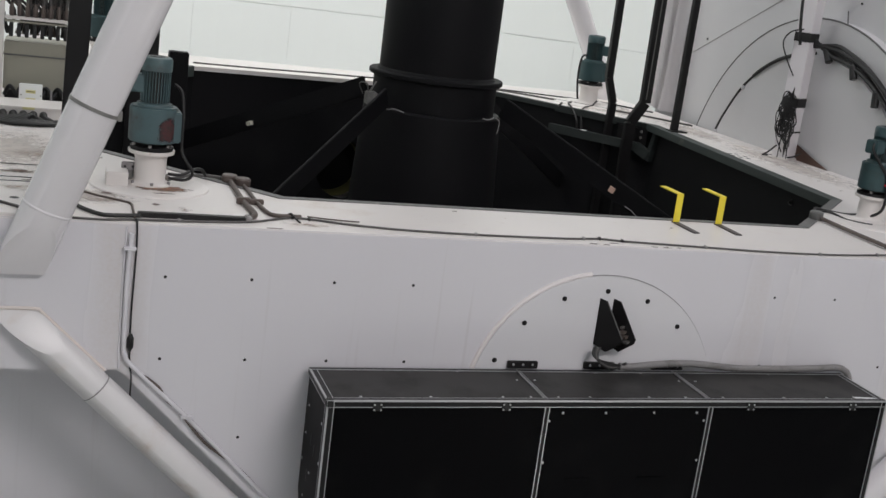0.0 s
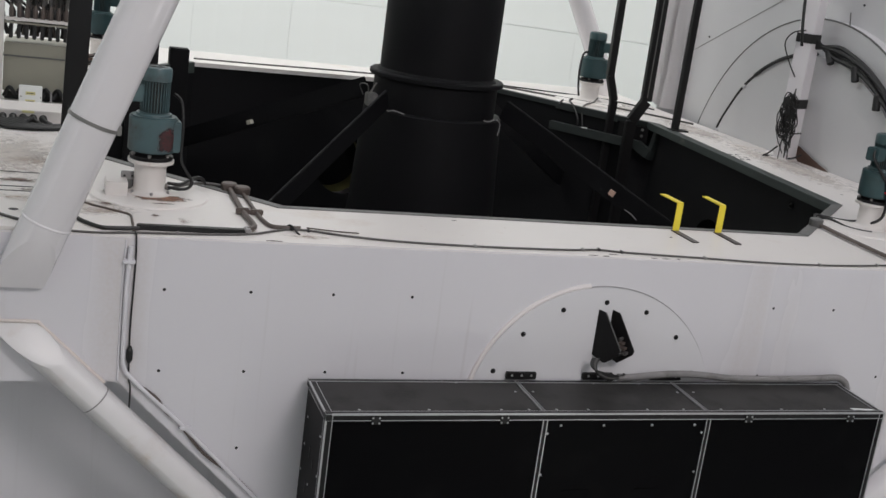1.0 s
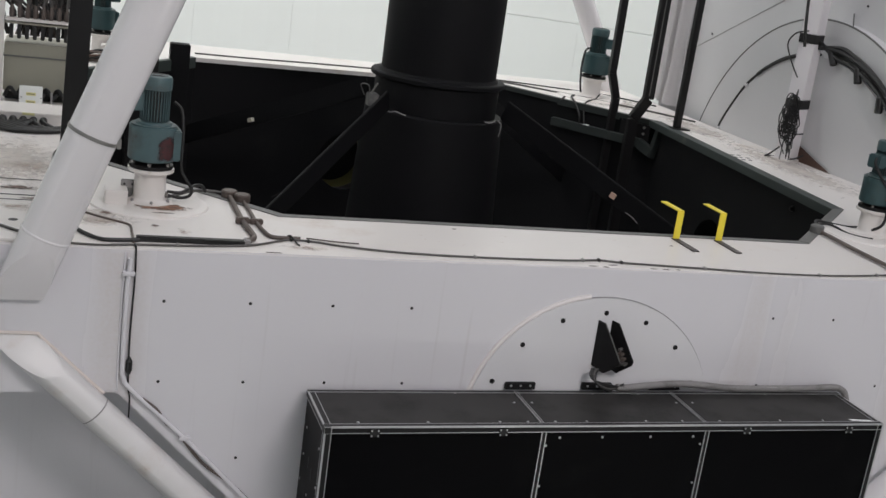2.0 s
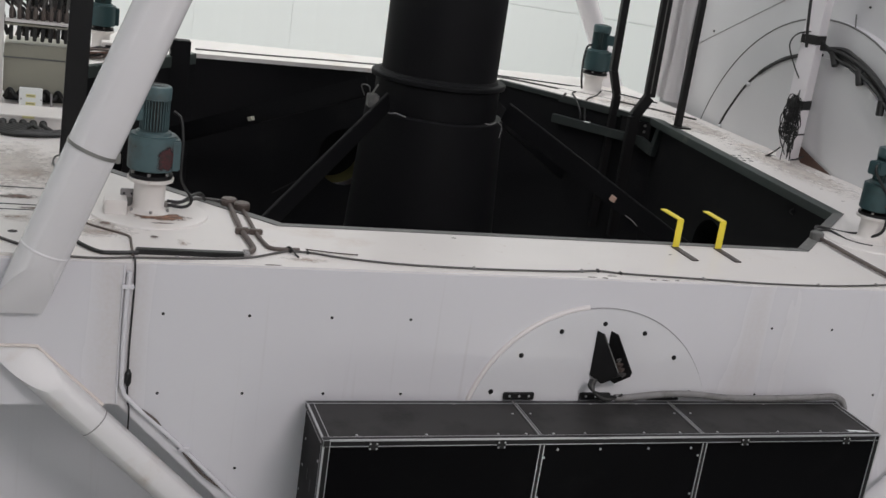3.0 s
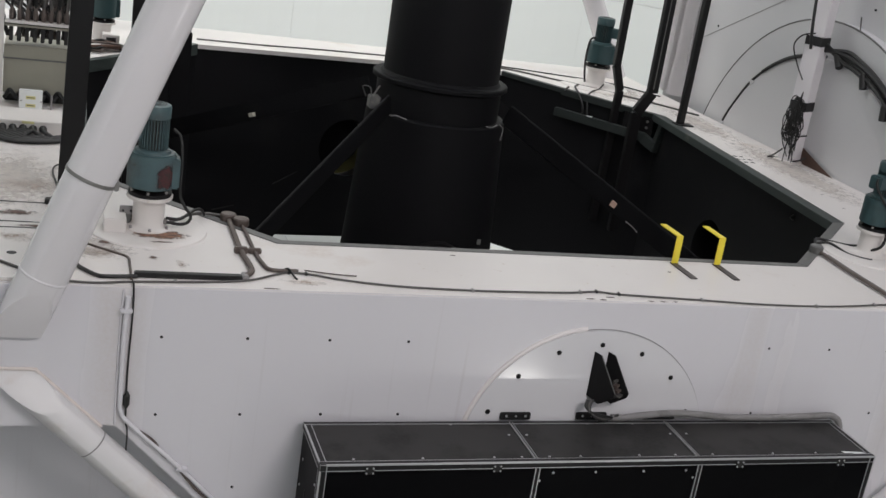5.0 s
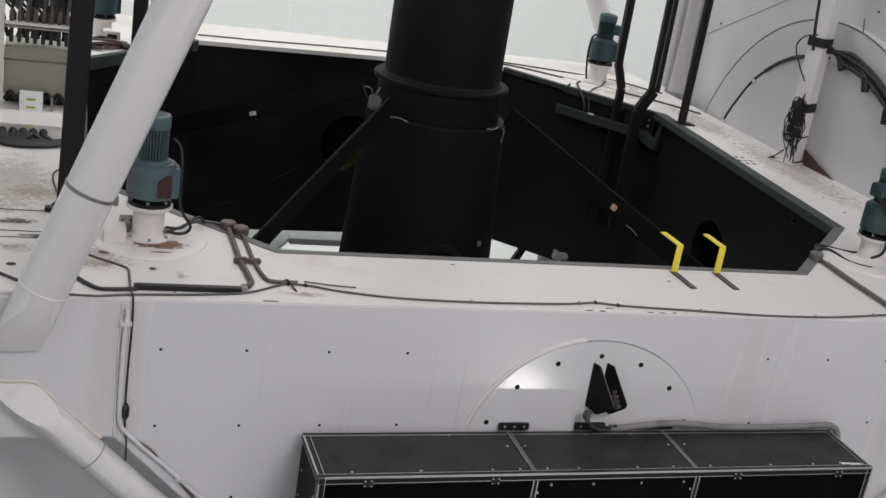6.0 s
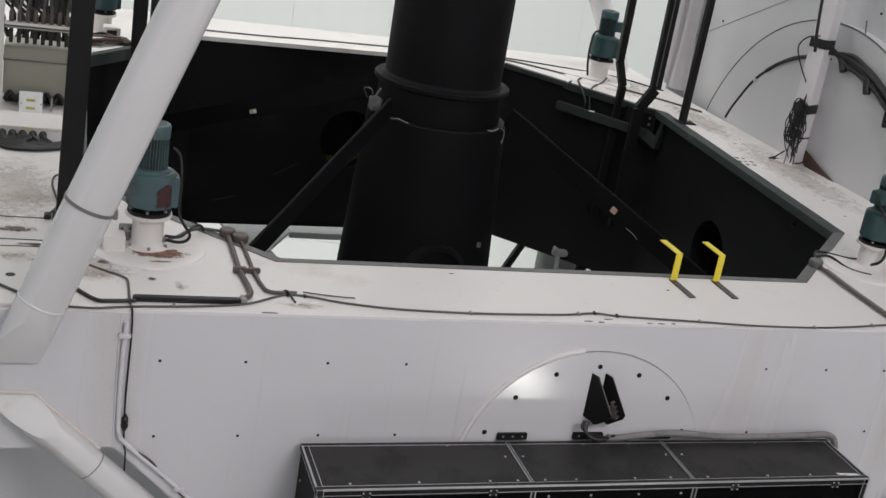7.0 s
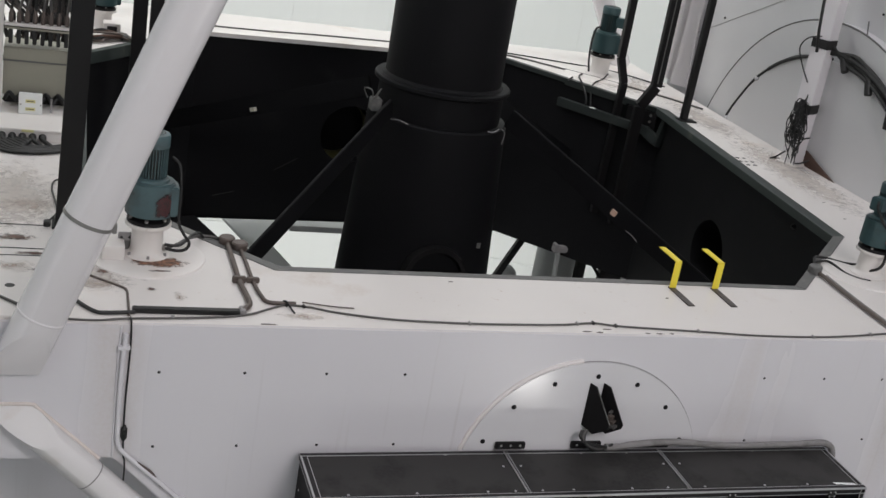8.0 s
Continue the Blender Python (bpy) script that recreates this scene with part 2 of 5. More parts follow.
def smooth_line(pts, steps=6):
    pts = [Vector(p) for p in pts]
    if len(pts) < 3 or steps < 2:
        return pts
    ext = [2 * pts[0] - pts[1], *pts, 2 * pts[-1] - pts[-2]]
    out = []
    for i in range(1, len(ext) - 2):
        a, b, c, d = ext[i - 1:i + 3]
        for k in range(steps):
            t = k / steps
            out.append(0.5 * (2 * b + (c - a) * t + (2 * a - 5 * b + 4 * c - d) * t * t + (3 * b - a - 3 * c + d) * t ** 3))
    return out + [pts[-1]]


def hose(pts, r, seg=8, steps=6, bm=None, rib=0.0):
    """A round cable or pipe swept along the points."""
    line = smooth_line(pts, steps)
    bm = bm or bmesh.new()
    rings, u = [], None
    for i, p in enumerate(line):
        d = (line[min(i + 1, len(line) - 1)] - line[max(i - 1, 0)]).normalized()
        if u is None:
            u = d.orthogonal().normalized()
        u = (u - d * u.dot(d)).normalized()
        v = d.cross(u)
        rr = r * (1 + (rib if i % 2 else -rib))
        rings.append([bm.verts.new(p + rr * (u * math.cos(2 * math.pi * k / seg) + v * math.sin(2 * math.pi * k / seg))) for k in range(seg)])
    for a, b in zip(rings, rings[1:]):
        for k in range(seg):
            bm.faces.new((a[k], a[(k + 1) % seg], b[(k + 1) % seg], b[k]))
    bm.faces.new(rings[0][::-1]), bm.faces.new(rings[-1])
    return bm


def cable(name, label, pts, r, mat, steps=6, seg=8, group="", rib=0.0):
    return tagged(finish(hose(pts, r, seg, steps, rib=rib), name, mat, smooth=True), label, "cable" if "cable" in name else "conduit", group)


# ---- plan ----
CX, CY, TOP, LOW = 0.40, 2.86, 2.905, 1.33
OCT = [(-0.968, 0.580), (1.692, 0.592), (2.495, 1.409), (2.69, 4.06), (1.81, 5.42), (-0.86, 5.26), (-1.73, 4.17), (-1.77, 1.48)]
XL, XR, YB = -2.45, 3.20, 6.07
OUT = [(-0.965, 0.004), (1.745, 0.004), (XR, 1.40), (XR, 4.00), (1.75, YB), (-0.86, YB), (XL, 4.17), (XL, 1.48)]
CORNER = {1: (XR, 0.004), 3: (XR, YB), 5: (XL, YB), 7: (XL, 0.004)}

# ---- dome, floor, fork ----
R_DOME = 10.5


def dome_shell():
    bm = bmesh.new()
    seg = 184
    prof = [(R_DOME + 0.014, -4.0), (R_DOME + 0.014, 6.0)] + [((R_DOME + 0.014) * math.cos(a), 6.0 + 6.5 * math.sin(a)) for a in [radians(d) for d in range(6, 85, 6)]] + [(0, 12.5)]
    lathe(prof, (CX, CY, 0), seg=seg, bm=bm)
    gone = [f for f in bm.faces if f.calc_center_median().z > 8.5 and abs(f.calc_center_median().x - CX) < 2.6 and f.calc_center_median().y < CY + 7]
    bmesh.ops.delete(bm, geom=gone, context="FACES")
    return bm


dome = tagged(finish(dome_shell(), "dome_wall", DOME, smooth=True), "pale white lined dome wall with an open slit", "dome wall", kind="structure")
floor = tagged(finish(lathe([(0, -4.3), (R_DOME + 0.4, -4.3), (R_DOME + 0.4, -4.0), (0, -4.0)], (CX, CY, 0), seg=64), "floor", FLOOR), "grey painted observatory floor", "floor", kind="structure")

fork = thing("telescope_fork", "white painted steel fork arm with a round bearing housing", "telescope fork")
part("arm_plate", prism([(0.3, -4.0), (5.3, -4.0), (5.3, 6.4), (0.3, 6.4)], "x", 3.32, 4.3, 0.03), FORK, fork)
BY, BZ = 2.86, 2.33
part("outer_ring", lathe([(0, 0), (1.56, 0), (1.585, 0.015), (1.585, 0.12), (0, 0.12)], (3.345, BY, BZ), (-1, 0, 0), 96), FORK, fork, smooth=True)
part("bearing_cover", lathe([(0, 0), (1.278, 0), (1.288, 0.01), (1.288, 0.03), (0, 0.03)], (3.235, 2.83, 2.37), (-1, 0, 0), 96), FORK, fork, smooth=True)
part("inner_cover", lathe([(0, 0), (1.19, 0), (1.2, 0.006), (0, 0.006)], (3.206, BY, BZ), (-1, 0, 0), 96), FORK, fork, smooth=True)
for p, q in (((4.78, 3.475), (3.55, 4.02)), ((5.3, 3.24), (4.78, 3.475)), ((3.55, 4.02), (2.4, 4.5))):
    part("cover_joint", bar((3.318, *p), (3.318, *q), 0.004, 0.004), CONDUIT, fork, "thin grey panel joint")

# ---- centre section ----
ring = thing("telescope_centre_section", "white painted octagonal telescope centre section with black inside", "telescope")


def ring_plate(z0, z1, gap=None):
    bm = bmesh.new()

    def loop(z):
        return [bm.verts.new((*p, z)) for p in OCT], [bm.verts.new((*p, z)) for p in OUT], {k: bm.verts.new((*c, z)) for k, c in CORNER.items()}
    lo, hi = loop(z0), loop(z1)
    for i in range(8):
        j = (i + 1) % 8
        if i == gap:
            continue
        for o, q, c in (lo, hi):
            bm.faces.new([o[i], q[i]] + ([c[i]] if i in c else []) + [q[j], o[j]])
        bm.faces.new((lo[0][i], lo[0][j], hi[0][j], hi[0][i]))
        path = [(lo[1][i], hi[1][i])] + ([(lo[2][i], hi[2][i])] if i in CORNER else []) + [(lo[1][j], hi[1][j])]
        for a, b in zip(path, path[1:]):
            bm.faces.new((a[0], b[0], b[1], a[1]))
    bmesh.ops.recalc_face_normals(bm, faces=bm.faces)
    return bm


part("deck", bevelled(ring_plate(2.885, TOP), 0.004, 2), DECK, ring, "worn white deck plate with rust and grime")
part("bottom_plate", ring_plate(LOW + 0.006, LOW + 0.03, 3), BLACK, ring)
part("front_panel", prism([(XL, 2.9035), (XL, 2.32), (-1.65, 2.32), (-0.66, 1.33), (1.42, 1.33), (2.41, 2.32), (XR, 2.32), (XR, 2.9035)], "y", 0.0, 0.03, 0.005), WHITE, ring, "glossy white front panel with screw holes")
part("recessed_panel", prism([(XL, 2.31), (XL, 0.7), (XR, 0.7), (XR, 2.31)], "y", 0.42, 0.45), WHITE, ring)
part("overhang_plate", box(XL, -1.652, 0.031, 0.42, 2.32, 2.335), WHITE, ring)
part("overhang_plate", box(2.412, XR, 0.031, 0.42, 2.32, 2.335), WHITE, ring)
part("slope_plate", prism([(-1.65, 2.32), (-0.66, 1.33), (-0.645, 1.335), (-1.635, 2.335)], "y", 0.031, 0.42), WHITE, ring)
part("slope_plate", prism([(2.41, 2.32), (1.42, 1.33), (1.405, 1.335), (2.395, 2.335)], "y", 0.031, 0.42), WHITE, ring)
part("back_panel", box(XL, XR, YB - 0.03, YB, LOW, 2.884), WHITE, ring)
part("side_panel", box(XL, XL + 0.03, 0.46, YB - 0.032, LOW, 2.884), WHITE, ring)
part("side_panel", box(XR - 0.03, XR, 0.46, YB - 0.032, LOW, 2.884), WHITE, ring)


def wall_between(i, hole=None):
    """An inner wall from corner i to the next, with a round hole at its middle."""
    a, b = Vector((*OCT[i], 0)), Vector((*OCT[(i + 1) % 8], 0))
    d = (b - a).normalized()
    nrm = Vector((d.y, -d.x, 0))
    low = 1.40 if i == 3 else LOW
    length, h = (b - a).length, 2.884 - low
    bm = bmesh.new()

    def pt(u, v, k):
        tilt = (0.04 - 0.09 * u / length) * (i == 3 and v == 0)
        return bm.verts.new(a + d * u + nrm * 0.02 * k + Vector((0, 0, low + v + tilt)))
    if not hole:
        lo, hi = [pt(u, v, 0) for u, v in ((0, 0), (length, 0), (length, h), (0, h))], [pt(u, v, 1) for u, v in ((0, 0), (length, 0), (length, h), (0, h))]
        bm.faces.new(lo), bm.faces.new(hi[::-1])
        for k in range(4):
            bm.faces.new((lo[k], lo[(k + 1) % 4], hi[(k + 1) % 4], hi[k]))
        return bm
    hu, hv, r = hole
    angles = sorted([2 * math.pi * k / 48 for k in range(48)] + [math.atan2(y - hv, x - hu) % (2 * math.pi) for x, y in ((0, 0), (length, 0), (length, h), (0, h))])
    rings = []
    for k in (0, 1):
        inner, outer = [], []
        for t in angles:
            c, s = math.cos(t), math.sin(t)
            reach = min([((length - hu) / c if c > 1e-9 else -hu / c if c < -1e-9 else 9e9), ((h - hv) / s if s > 1e-9 else -hv / s if s < -1e-9 else 9e9)])
            inner.append(pt(hu + r * c, hv + r * s, k))
            outer.append(pt(hu + reach * c, hv + reach * s, k))
        rings.append((inner, outer))
    m = len(angles)
    for k in range(m):
        j = (k + 1) % m
        for inner, outer in rings:
            bm.faces.new((inner[k], inner[j], outer[j], outer[k]))
        bm.faces.new((rings[0][0][k], rings[0][0][j], rings[1][0][j], rings[1][0][k]))
        bm.faces.new((rings[0][1][k], rings[0][1][j], rings[1][1][j], rings[1][1][k]))
    return bm


for i in range(8):
    ln = (Vector(OCT[(i + 1) % 8]) - Vector(OCT[i])).length
    hole = {4: (1.33, 0.80, 0.25), 2: (1.46, 0.845, 0.245)}.get(i)
    part("inner_wall", wall_between(i, hole), BLACK, ring, "matt black inner wall" + (" with a round hole" if hole else ""))
part("hole_sleeve", lathe([(0.252, 0.0), (0.252, 0.25)], (0.42, 5.43, LOW + 0.80), (0, 1, 0), 48), OCHRE, ring, "faded yellow-green inside of a hole", smooth=True)
part("bottom_flange", prism([(-1.76, 1.5), (-1.74, 4.17), (-0.87, 5.24), (-0.758, 5.27), (-0.592, 4.731), (-0.40, 4.06), (-1.2, 3.0)], "z", LOW + 0.002, LOW + 0.02), BLACK, ring)
# a black disc puts in the dark of the unlit beam behind the hole
part("hole_dark_back", lathe([(0, 0), (0.3, 0), (0.3, 0.01), (0, 0.01)], (0.42, 5.695, LOW + 0.80), (0, 1, 0), 32), BLACK, ring)
part("hole_sleeve", lathe([(0.27, 0.0), (0.27, 0.4), (0.0, 0.4)], (2.625, 2.86, LOW + 0.845), (1, -0.07, 0), 48), BLACK, ring, smooth=True)

# rim strips round the opening: finish, width on the deck, lift, drop, overhang into the opening
RIM = [(LIP, 0.030, 0.004, 0.05, 0.012), (LIP, 0.045, 0.006, 0.06, 0.012), (GREEN, 0.03, 0.005, 0.05, 0.06), (TRACKGREEN, 0.03, 0.004, 0.035, 0.02),
       (DECK, 0.03, 0.006, 0.03, 0.012), (GREEN, 0.04, 0.005, 0.08, 0.012), (GREEN, 0.03, 0.005, 0.08, 0.012), (LIP, 0.036, 0.005, 0.06, 0.012)]


def rim_corner(i, off_before, off_after):
    """Where the strip lines before and after corner i meet, each pushed inwards by its own offset."""
    p, c, q = (Vector(OCT[k % 8]) for k in (i - 1, i, i + 1))
    d0, d1 = (c - p).normalized(), (q - c).normalized()
    n0, n1 = Vector((-d0.y, d0.x)), Vector((-d1.y, d1.x))
    a, b = c + n0 * off_before, c + n1 * off_after
    cross = d0.x * d1.y - d0.y * d1.x
    t = ((b - a).x * d1.y - (b - a).y * d1.x) / cross
    return a + d0 * t


for i, (mat, wide, lift, drop, over) in enumerate(RIM):
    prev, nxt = RIM[i - 1], RIM[(i + 1) % 8]
    bm = bmesh.new()
    ends = []
    for k, (bw, bo, aw, ao) in ((i, (prev[1], prev[4], wide, over)), (i + 1, (wide, over, nxt[1], nxt[4]))):
        outer, inner, back = rim_corner(k, -bw, -aw), rim_corner(k, bo, ao), rim_corner(k, bo - 0.008, ao - 0.008)
        prof = [(outer, TOP + 0.0005), (outer, TOP + lift - 0.002), (outer.lerp(inner, 0.04), TOP + lift), (inner.lerp(outer, 0.06), TOP + lift), (inner, TOP + lift - 0.003), (inner, TOP - drop), (back, TOP - drop), (back, TOP + 0.0005)]
        ends.append([bm.verts.new((p.x, p.y, z)) for p, z in prof])
    bm.faces.new(ends[0]), bm.faces.new(ends[1][::-1])
    for k in range(8):
        bm.faces.new((ends[0][k], ends[0][(k + 1) % 8], ends[1][(k + 1) % 8], ends[1][k]))
    part("rim_strip", bm, mat, ring)

# ---- central baffle tube with its four vanes ----
baffle = thing("central_baffle_tube", "matt black central baffle tube with a bolted flange", "baffle tube", (CX, CY, 0))


def local(bm, c=(CX, CY, 0)):
    bmesh.ops.translate(bm, verts=bm.verts, vec=-Vector(c))
    return bm


part("upper_tube", local(lathe([(0.369, 3.275), (0.369, 5.6), (0.345, 5.6), (0.345, 3.275)], (CX, CY, 0), seg=64)), BLACK, baffle, smooth=True)
part("flange", local(lathe([(0.345, 3.242), (0.424, 3.242), (0.431, 3.247), (0.431, 3.268), (0.424, 3.275), (0.385, 3.275), (0.372, 3.292), (0.345, 3.292)], (CX, CY, 0), seg=64)), BLACK, baffle, smooth=True)
part("collar", local(lathe([(0.36, 3.05), (0.398, 3.05), (0.398, 3.242), (0.36, 3.242)], (CX, CY, 0), seg=64)), BLACK, baffle, smooth=True)
part("lower_tube", local(lathe([(0.36, 3.05), (0.435, 3.05), (0.445, 3.04), (0.506, 1.95), (0.555, 1.15), (0.51, 1.15), (0.36, 3.0)], (CX, CY, 0), seg=64)), BLACK, baffle, smooth=True)
for sx, sy, end in ((1, -1, 1), (-1, -1, 7), (-1, 1, 5), (1, 1, 3)):
    a, b = Vector(OCT[end]), Vector(OCT[(end + 1) % 8])
    m = (a + b) / 2
    p = Vector((CX + sx * 0.385, CY + sy * 0.26, 3.125))
    d = (m - p.xy).normalized()
    q = Vector((m.x - d.x * 0.02, m.y - d.y * 0.02, 2.275))
    part("vane", local(bar(p, q, 0.02, 0.13, w=0.005)), BLACK, baffle, "matt black diagonal vane")

# ---- truss tubes ----


def truss_tube(label, foot, head, r, band=None, cut=(), paint=TUBEWHITE):
    ob = thing("truss_tube", label, "truss tube", foot, "telescope truss tubes")
    f, h = Vector(foot), Vector(head)
    bm = rod(f, h, r, 48)
    for co, no in cut:
        g = bmesh.ops.bisect_plane(bm, geom=[*bm.verts, *bm.edges, *bm.faces], plane_co=co, plane_no=no, clear_outer=True)
        bmesh.ops.contextual_create(bm, geom=[e for e in g["geom_cut"] if isinstance(e, bmesh.types.BMEdge)])
    part("tube", local(bm, f), paint, ob, smooth=True)
    d = (h - f).normalized()
    if band:
        c = f + d * band
        part("clamp_band", local(lathe([(r, -0.0065), (r + 0.003, -0.0065), (r + 0.003, 0.0065), (r, 0.0065)], c, d, 48), f), STEEL, ob, "thin grey metal clamp band", smooth=True)
    return ob


UF = (-2.134, -0.045, 2.43)
# the foot is cut off level and its front sliced to a flat face that leans under the tube
upper = truss_tube("thick glossy white truss tube with a grey clamp band", UF, (-0.928, -0.045, 5.62), 0.090, 0.966, [((0, -0.03, 2.70), (0, -0.902, -0.431)), ((0, 0, 2.70), (0, 0, -1))])
part("weld_seam", local(lathe([(0.090, -0.005), (0.0922, -0.0025), (0.0922, 0.0025), (0.090, 0.005)], (-1.935, -0.045, 2.956), (0.378, 0, 1), 48), UF), TUBEWHITE, upper, smooth=True)
part("clamp_lug", local(box(-1.714, -1.696, -0.08, -0.045, 3.292, 3.328, 0.003), UF), STEEL, upper)

LF = (-2.186, -0.03, 2.706)
lower = truss_tube("white lower truss tube with a mitred end", LF, (-0.525, -0.03, 1.087), 0.063, None, [((0, 0, 2.562), (0, -0.85, 0.53))], OLDWHITE)
part("end_sealant", local(hose([(-2.25, -0.004, 2.562), (-2.05, -0.004, 2.563), (-1.955, -0.006, 2.562), (-1.935, -0.006, 2.548), (-1.82, -0.006, 2.437), (-1.70, -0.006, 2.322)], 0.007, steps=4), LF), CREAM, lower, "cream sealant bead", smooth=True)
part("weld_seam", local(lathe([(0.063, -0.003), (0.0637, -0.001), (0.0637, 0.001), (0.063, 0.003)], (-1.73, -0.03, 2.262), (1.65, 0, -1.62), 48), LF), CONDUIT, lower, "thin grey weld seam", smooth=True)
other = truss_tube("white lower truss tube beside the black case", (2.62, -0.06, 2.44), (1.3, -0.06, 1.145), 0.072)
part("weld_seam", local(lathe([(0.072, -0.006), (0.0745, -0.003), (0.0745, 0.003), (0.072, 0.006)], (2.3, -0.06, 2.126), (-1.4, 0, -1.375), 48), (2.62, -0.06, 2.44)), TUBEWHITE, other, smooth=True)
truss_tube("white rear truss tube behind a blue motor", (3.02, 5.66, 2.905), (1.9, 5.66, 4.98), 0.094)
truss_tube("white rear truss tube behind the cable rack", (-2.15, 5.6, 2.905), (-1.15, 5.6, 5.0), 0.094)

# ---- front panel: screws, cover plate, pipes ----
screw_bm = lathe([(0.0055, -0.002), (0.0065, 0.0), (0.0, 0.001)], (0, 0, 0), (0, -1, 0), 12)
first = part("screw", screw_bm, POSTBLACK, ring)
for k, (x, z) in enumerate([(-1.5 + 0.3285 * i, 2.70) for i in range(4)] + [(-1.5 + 0.3285 * i, 2.37) for i in range(4)] + [(-1.172, 2.04), (1.202, 2.70), (1.527, 2.70), (1.852, 2.70), (1.19, 2.372), (1.85, 2.372)]):
    ob = first if k == 0 else new("screw", first.data)
    ob.parent = ring
    ob.location = (x, 0.0, z)
cover = thing("round_cover_plate", "round white cover plate bolted to the front panel", "cover plate", (0.357, 0, 2.19))
part("plate", lathe([(0, 0), (0.578, 0), (0.584, -0.006), (0.584, -0.012), (0, -0.012)][::-1], (0, 0.0, 0), (0, 1, 0), 96), COVER, cover, smooth=True)
arc = [(0.592 * math.cos(radians(a)), 0.0, 0.592 * math.sin(radians(a))) for a in range(98, 180, 3)]
part("sealant_bead", hose(arc, 0.011, 8, 1), PALESEAL, cover, "smeared pale sealant bead", smooth=True)
arc = [(0.5865 * math.cos(radians(a)), -0.003, 0.5865 * math.sin(radians(a))) for a in range(14, 104, 3)]
part("open_joint", hose(arc, 0.0017, 6, 1), CONDUIT, cover, "thin brown open joint", smooth=True)
bolt = lathe([(0.0, -0.0225), (0.006, -0.0225), (0.007, -0.018), (0.013, -0.018), (0.014, -0.016), (0.014, -0.0135), (0.017, -0.0135), (0.017, -0.012)], (0, 0, 0), (0, 1, 0), 14)
for k in range(1, 8):
    if k == 1:
        b0 = part("bolt", bolt, POSTBLACK, cover)
    ob = b0 if k == 1 else new("bolt", b0.data)
    ob.parent = cover
    ob.matrix_basis = pose(0.517 * math.cos(radians(22.5 * k)), 0.0, 0.517 * math.sin(radians(22.5 * k))) @ Matrix.Diagonal((0.66, 1, 0.66, 1))

bracket = thing("cable_bracket", "black folded steel cable bracket on the cover plate", "bracket", (0.325, -0.014, 2.47))


def skew_plate(dx, thick, poly):
    d = Vector((0.60, -0.80, 0))
    s = Vector((0.80, 0.60, 0)) * thick
    bm = bmesh.new()
    lo = [bm.verts.new(d * a + Vector((dx, 0, b))) for a, b in poly]
    hi = [bm.verts.new(v.co + s) for v in lo]
    bm.faces.new(lo), bm.faces.new(hi[::-1])
    for i in range(len(poly)):
        bm.faces.new((lo[i], lo[(i + 1) % len(poly)], hi[(i + 1) % len(poly)], hi[i]))
    return bm


side = [(0.0, 0.205), (0.035, 0.2), (0.13, 0.055), (0.125, 0.035), (0.06, -0.02), (0.0, 0.0)]
part("side_plate", skew_plate(0.0, 0.006, side), POSTBLACK, bracket)
part("side_plate", skew_plate(0.065, 0.006, side), POSTBLACK, bracket)
part("base_plate", skew_plate(0.006, 0.062, [(0.125, 0.035), (0.122, 0.028), (0.06, -0.02), (0.0, 0.0), (0.0, 0.008), (0.06, -0.01)]), POSTBLACK, bracket)
for k in range(4):
    z = 0.034 + 0.019 * k
    part("connector", skew_plate(0.028, 0.032, [(0.085, z), (0.128 - 0.011 * k, z), (0.128 - 0.011 * k, z + 0.011), (0.085, z + 0.011)]), (GREYCABLE, BRONZE, BRONZE, GREYCABLE)[k], bracket, "small plug connector")
part("pale_edge", local(bar((0.022, -0.03, 0.199), (0.079, -0.105, 0.056), 0.004, 0.004), (0, 0, 0)), LIP, bracket, "pale plate edge")

pipe = thing("wall_conduit", "white painted conduit clipped down the front panel", "conduit", (-1.633, -0.02, 2.9))
o = (-1.645, -0.02, 2.9)
part("pipe", local(hose([(-1.645, -0.012, 2.868), (-1.652, -0.012, 2.7), (-1.65, -0.012, 2.45), (-1.643, -0.012, 2.39), (-1.607, -0.012, 2.336), (-1.387, -0.012, 2.126), (-1.085, -0.012, 1.815), (-0.75, -0.012, 1.48)], 0.0095, 12, 6), o), WHITE, pipe, smooth=True)
part("thin_pipe", local(hose([(-1.663, -0.003, 2.89), (-1.667, -0.003, 2.7), (-1.664, -0.003, 2.33)], 0.0042, 8, 4), o), WHITE, pipe, smooth=True)
for x, z in ((-1.648, 2.81), (-1.394, 2.135)):
    part("clip", local(box(x - 0.024, x + 0.022, -0.026, 0.0, z - 0.008, z + 0.008, 0.003), o), WHITE, pipe)
cable("thin_cable", "thin black cable with an inline connector", [(-1.618, 0.04, 2.912), (-1.616, -0.004, 2.905), (-1.613, -0.006, 2.8), (-1.617, -0.006, 2.55), (-1.612, -0.008, 2.36), (-1.605, -0.02, 2.318), (-1.603, -0.02, 2.28), (-1.60, 0.02, 2.2)], 0.0036, RUBBER)
tagged(finish(lathe([(0, -0.034), (0.006, -0.034), (0.009, -0.026), (0.0125, -0.02), (0.0125, 0.02), (0.009, 0.024), (0.006, 0.034), (0, 0.034)], (-1.614, -0.013, 2.44), seg=14), "inline_connector", RUBBER, smooth=True), "black inline plug connector on a thin cable", "connector")
cable("sealed_cable", "grey cable with flaking filler along the panel edge", [(-1.575, -0.012, 2.318), (-1.5, -0.011, 2.26), (-1.46, -0.011, 2.20), (-1.41, -0.011, 2.155), (-1.30, -0.011, 2.02), (-1.15, -0.011, 1.90), (-0.95, -0.011, 1.68)], 0.006, BRONZE)

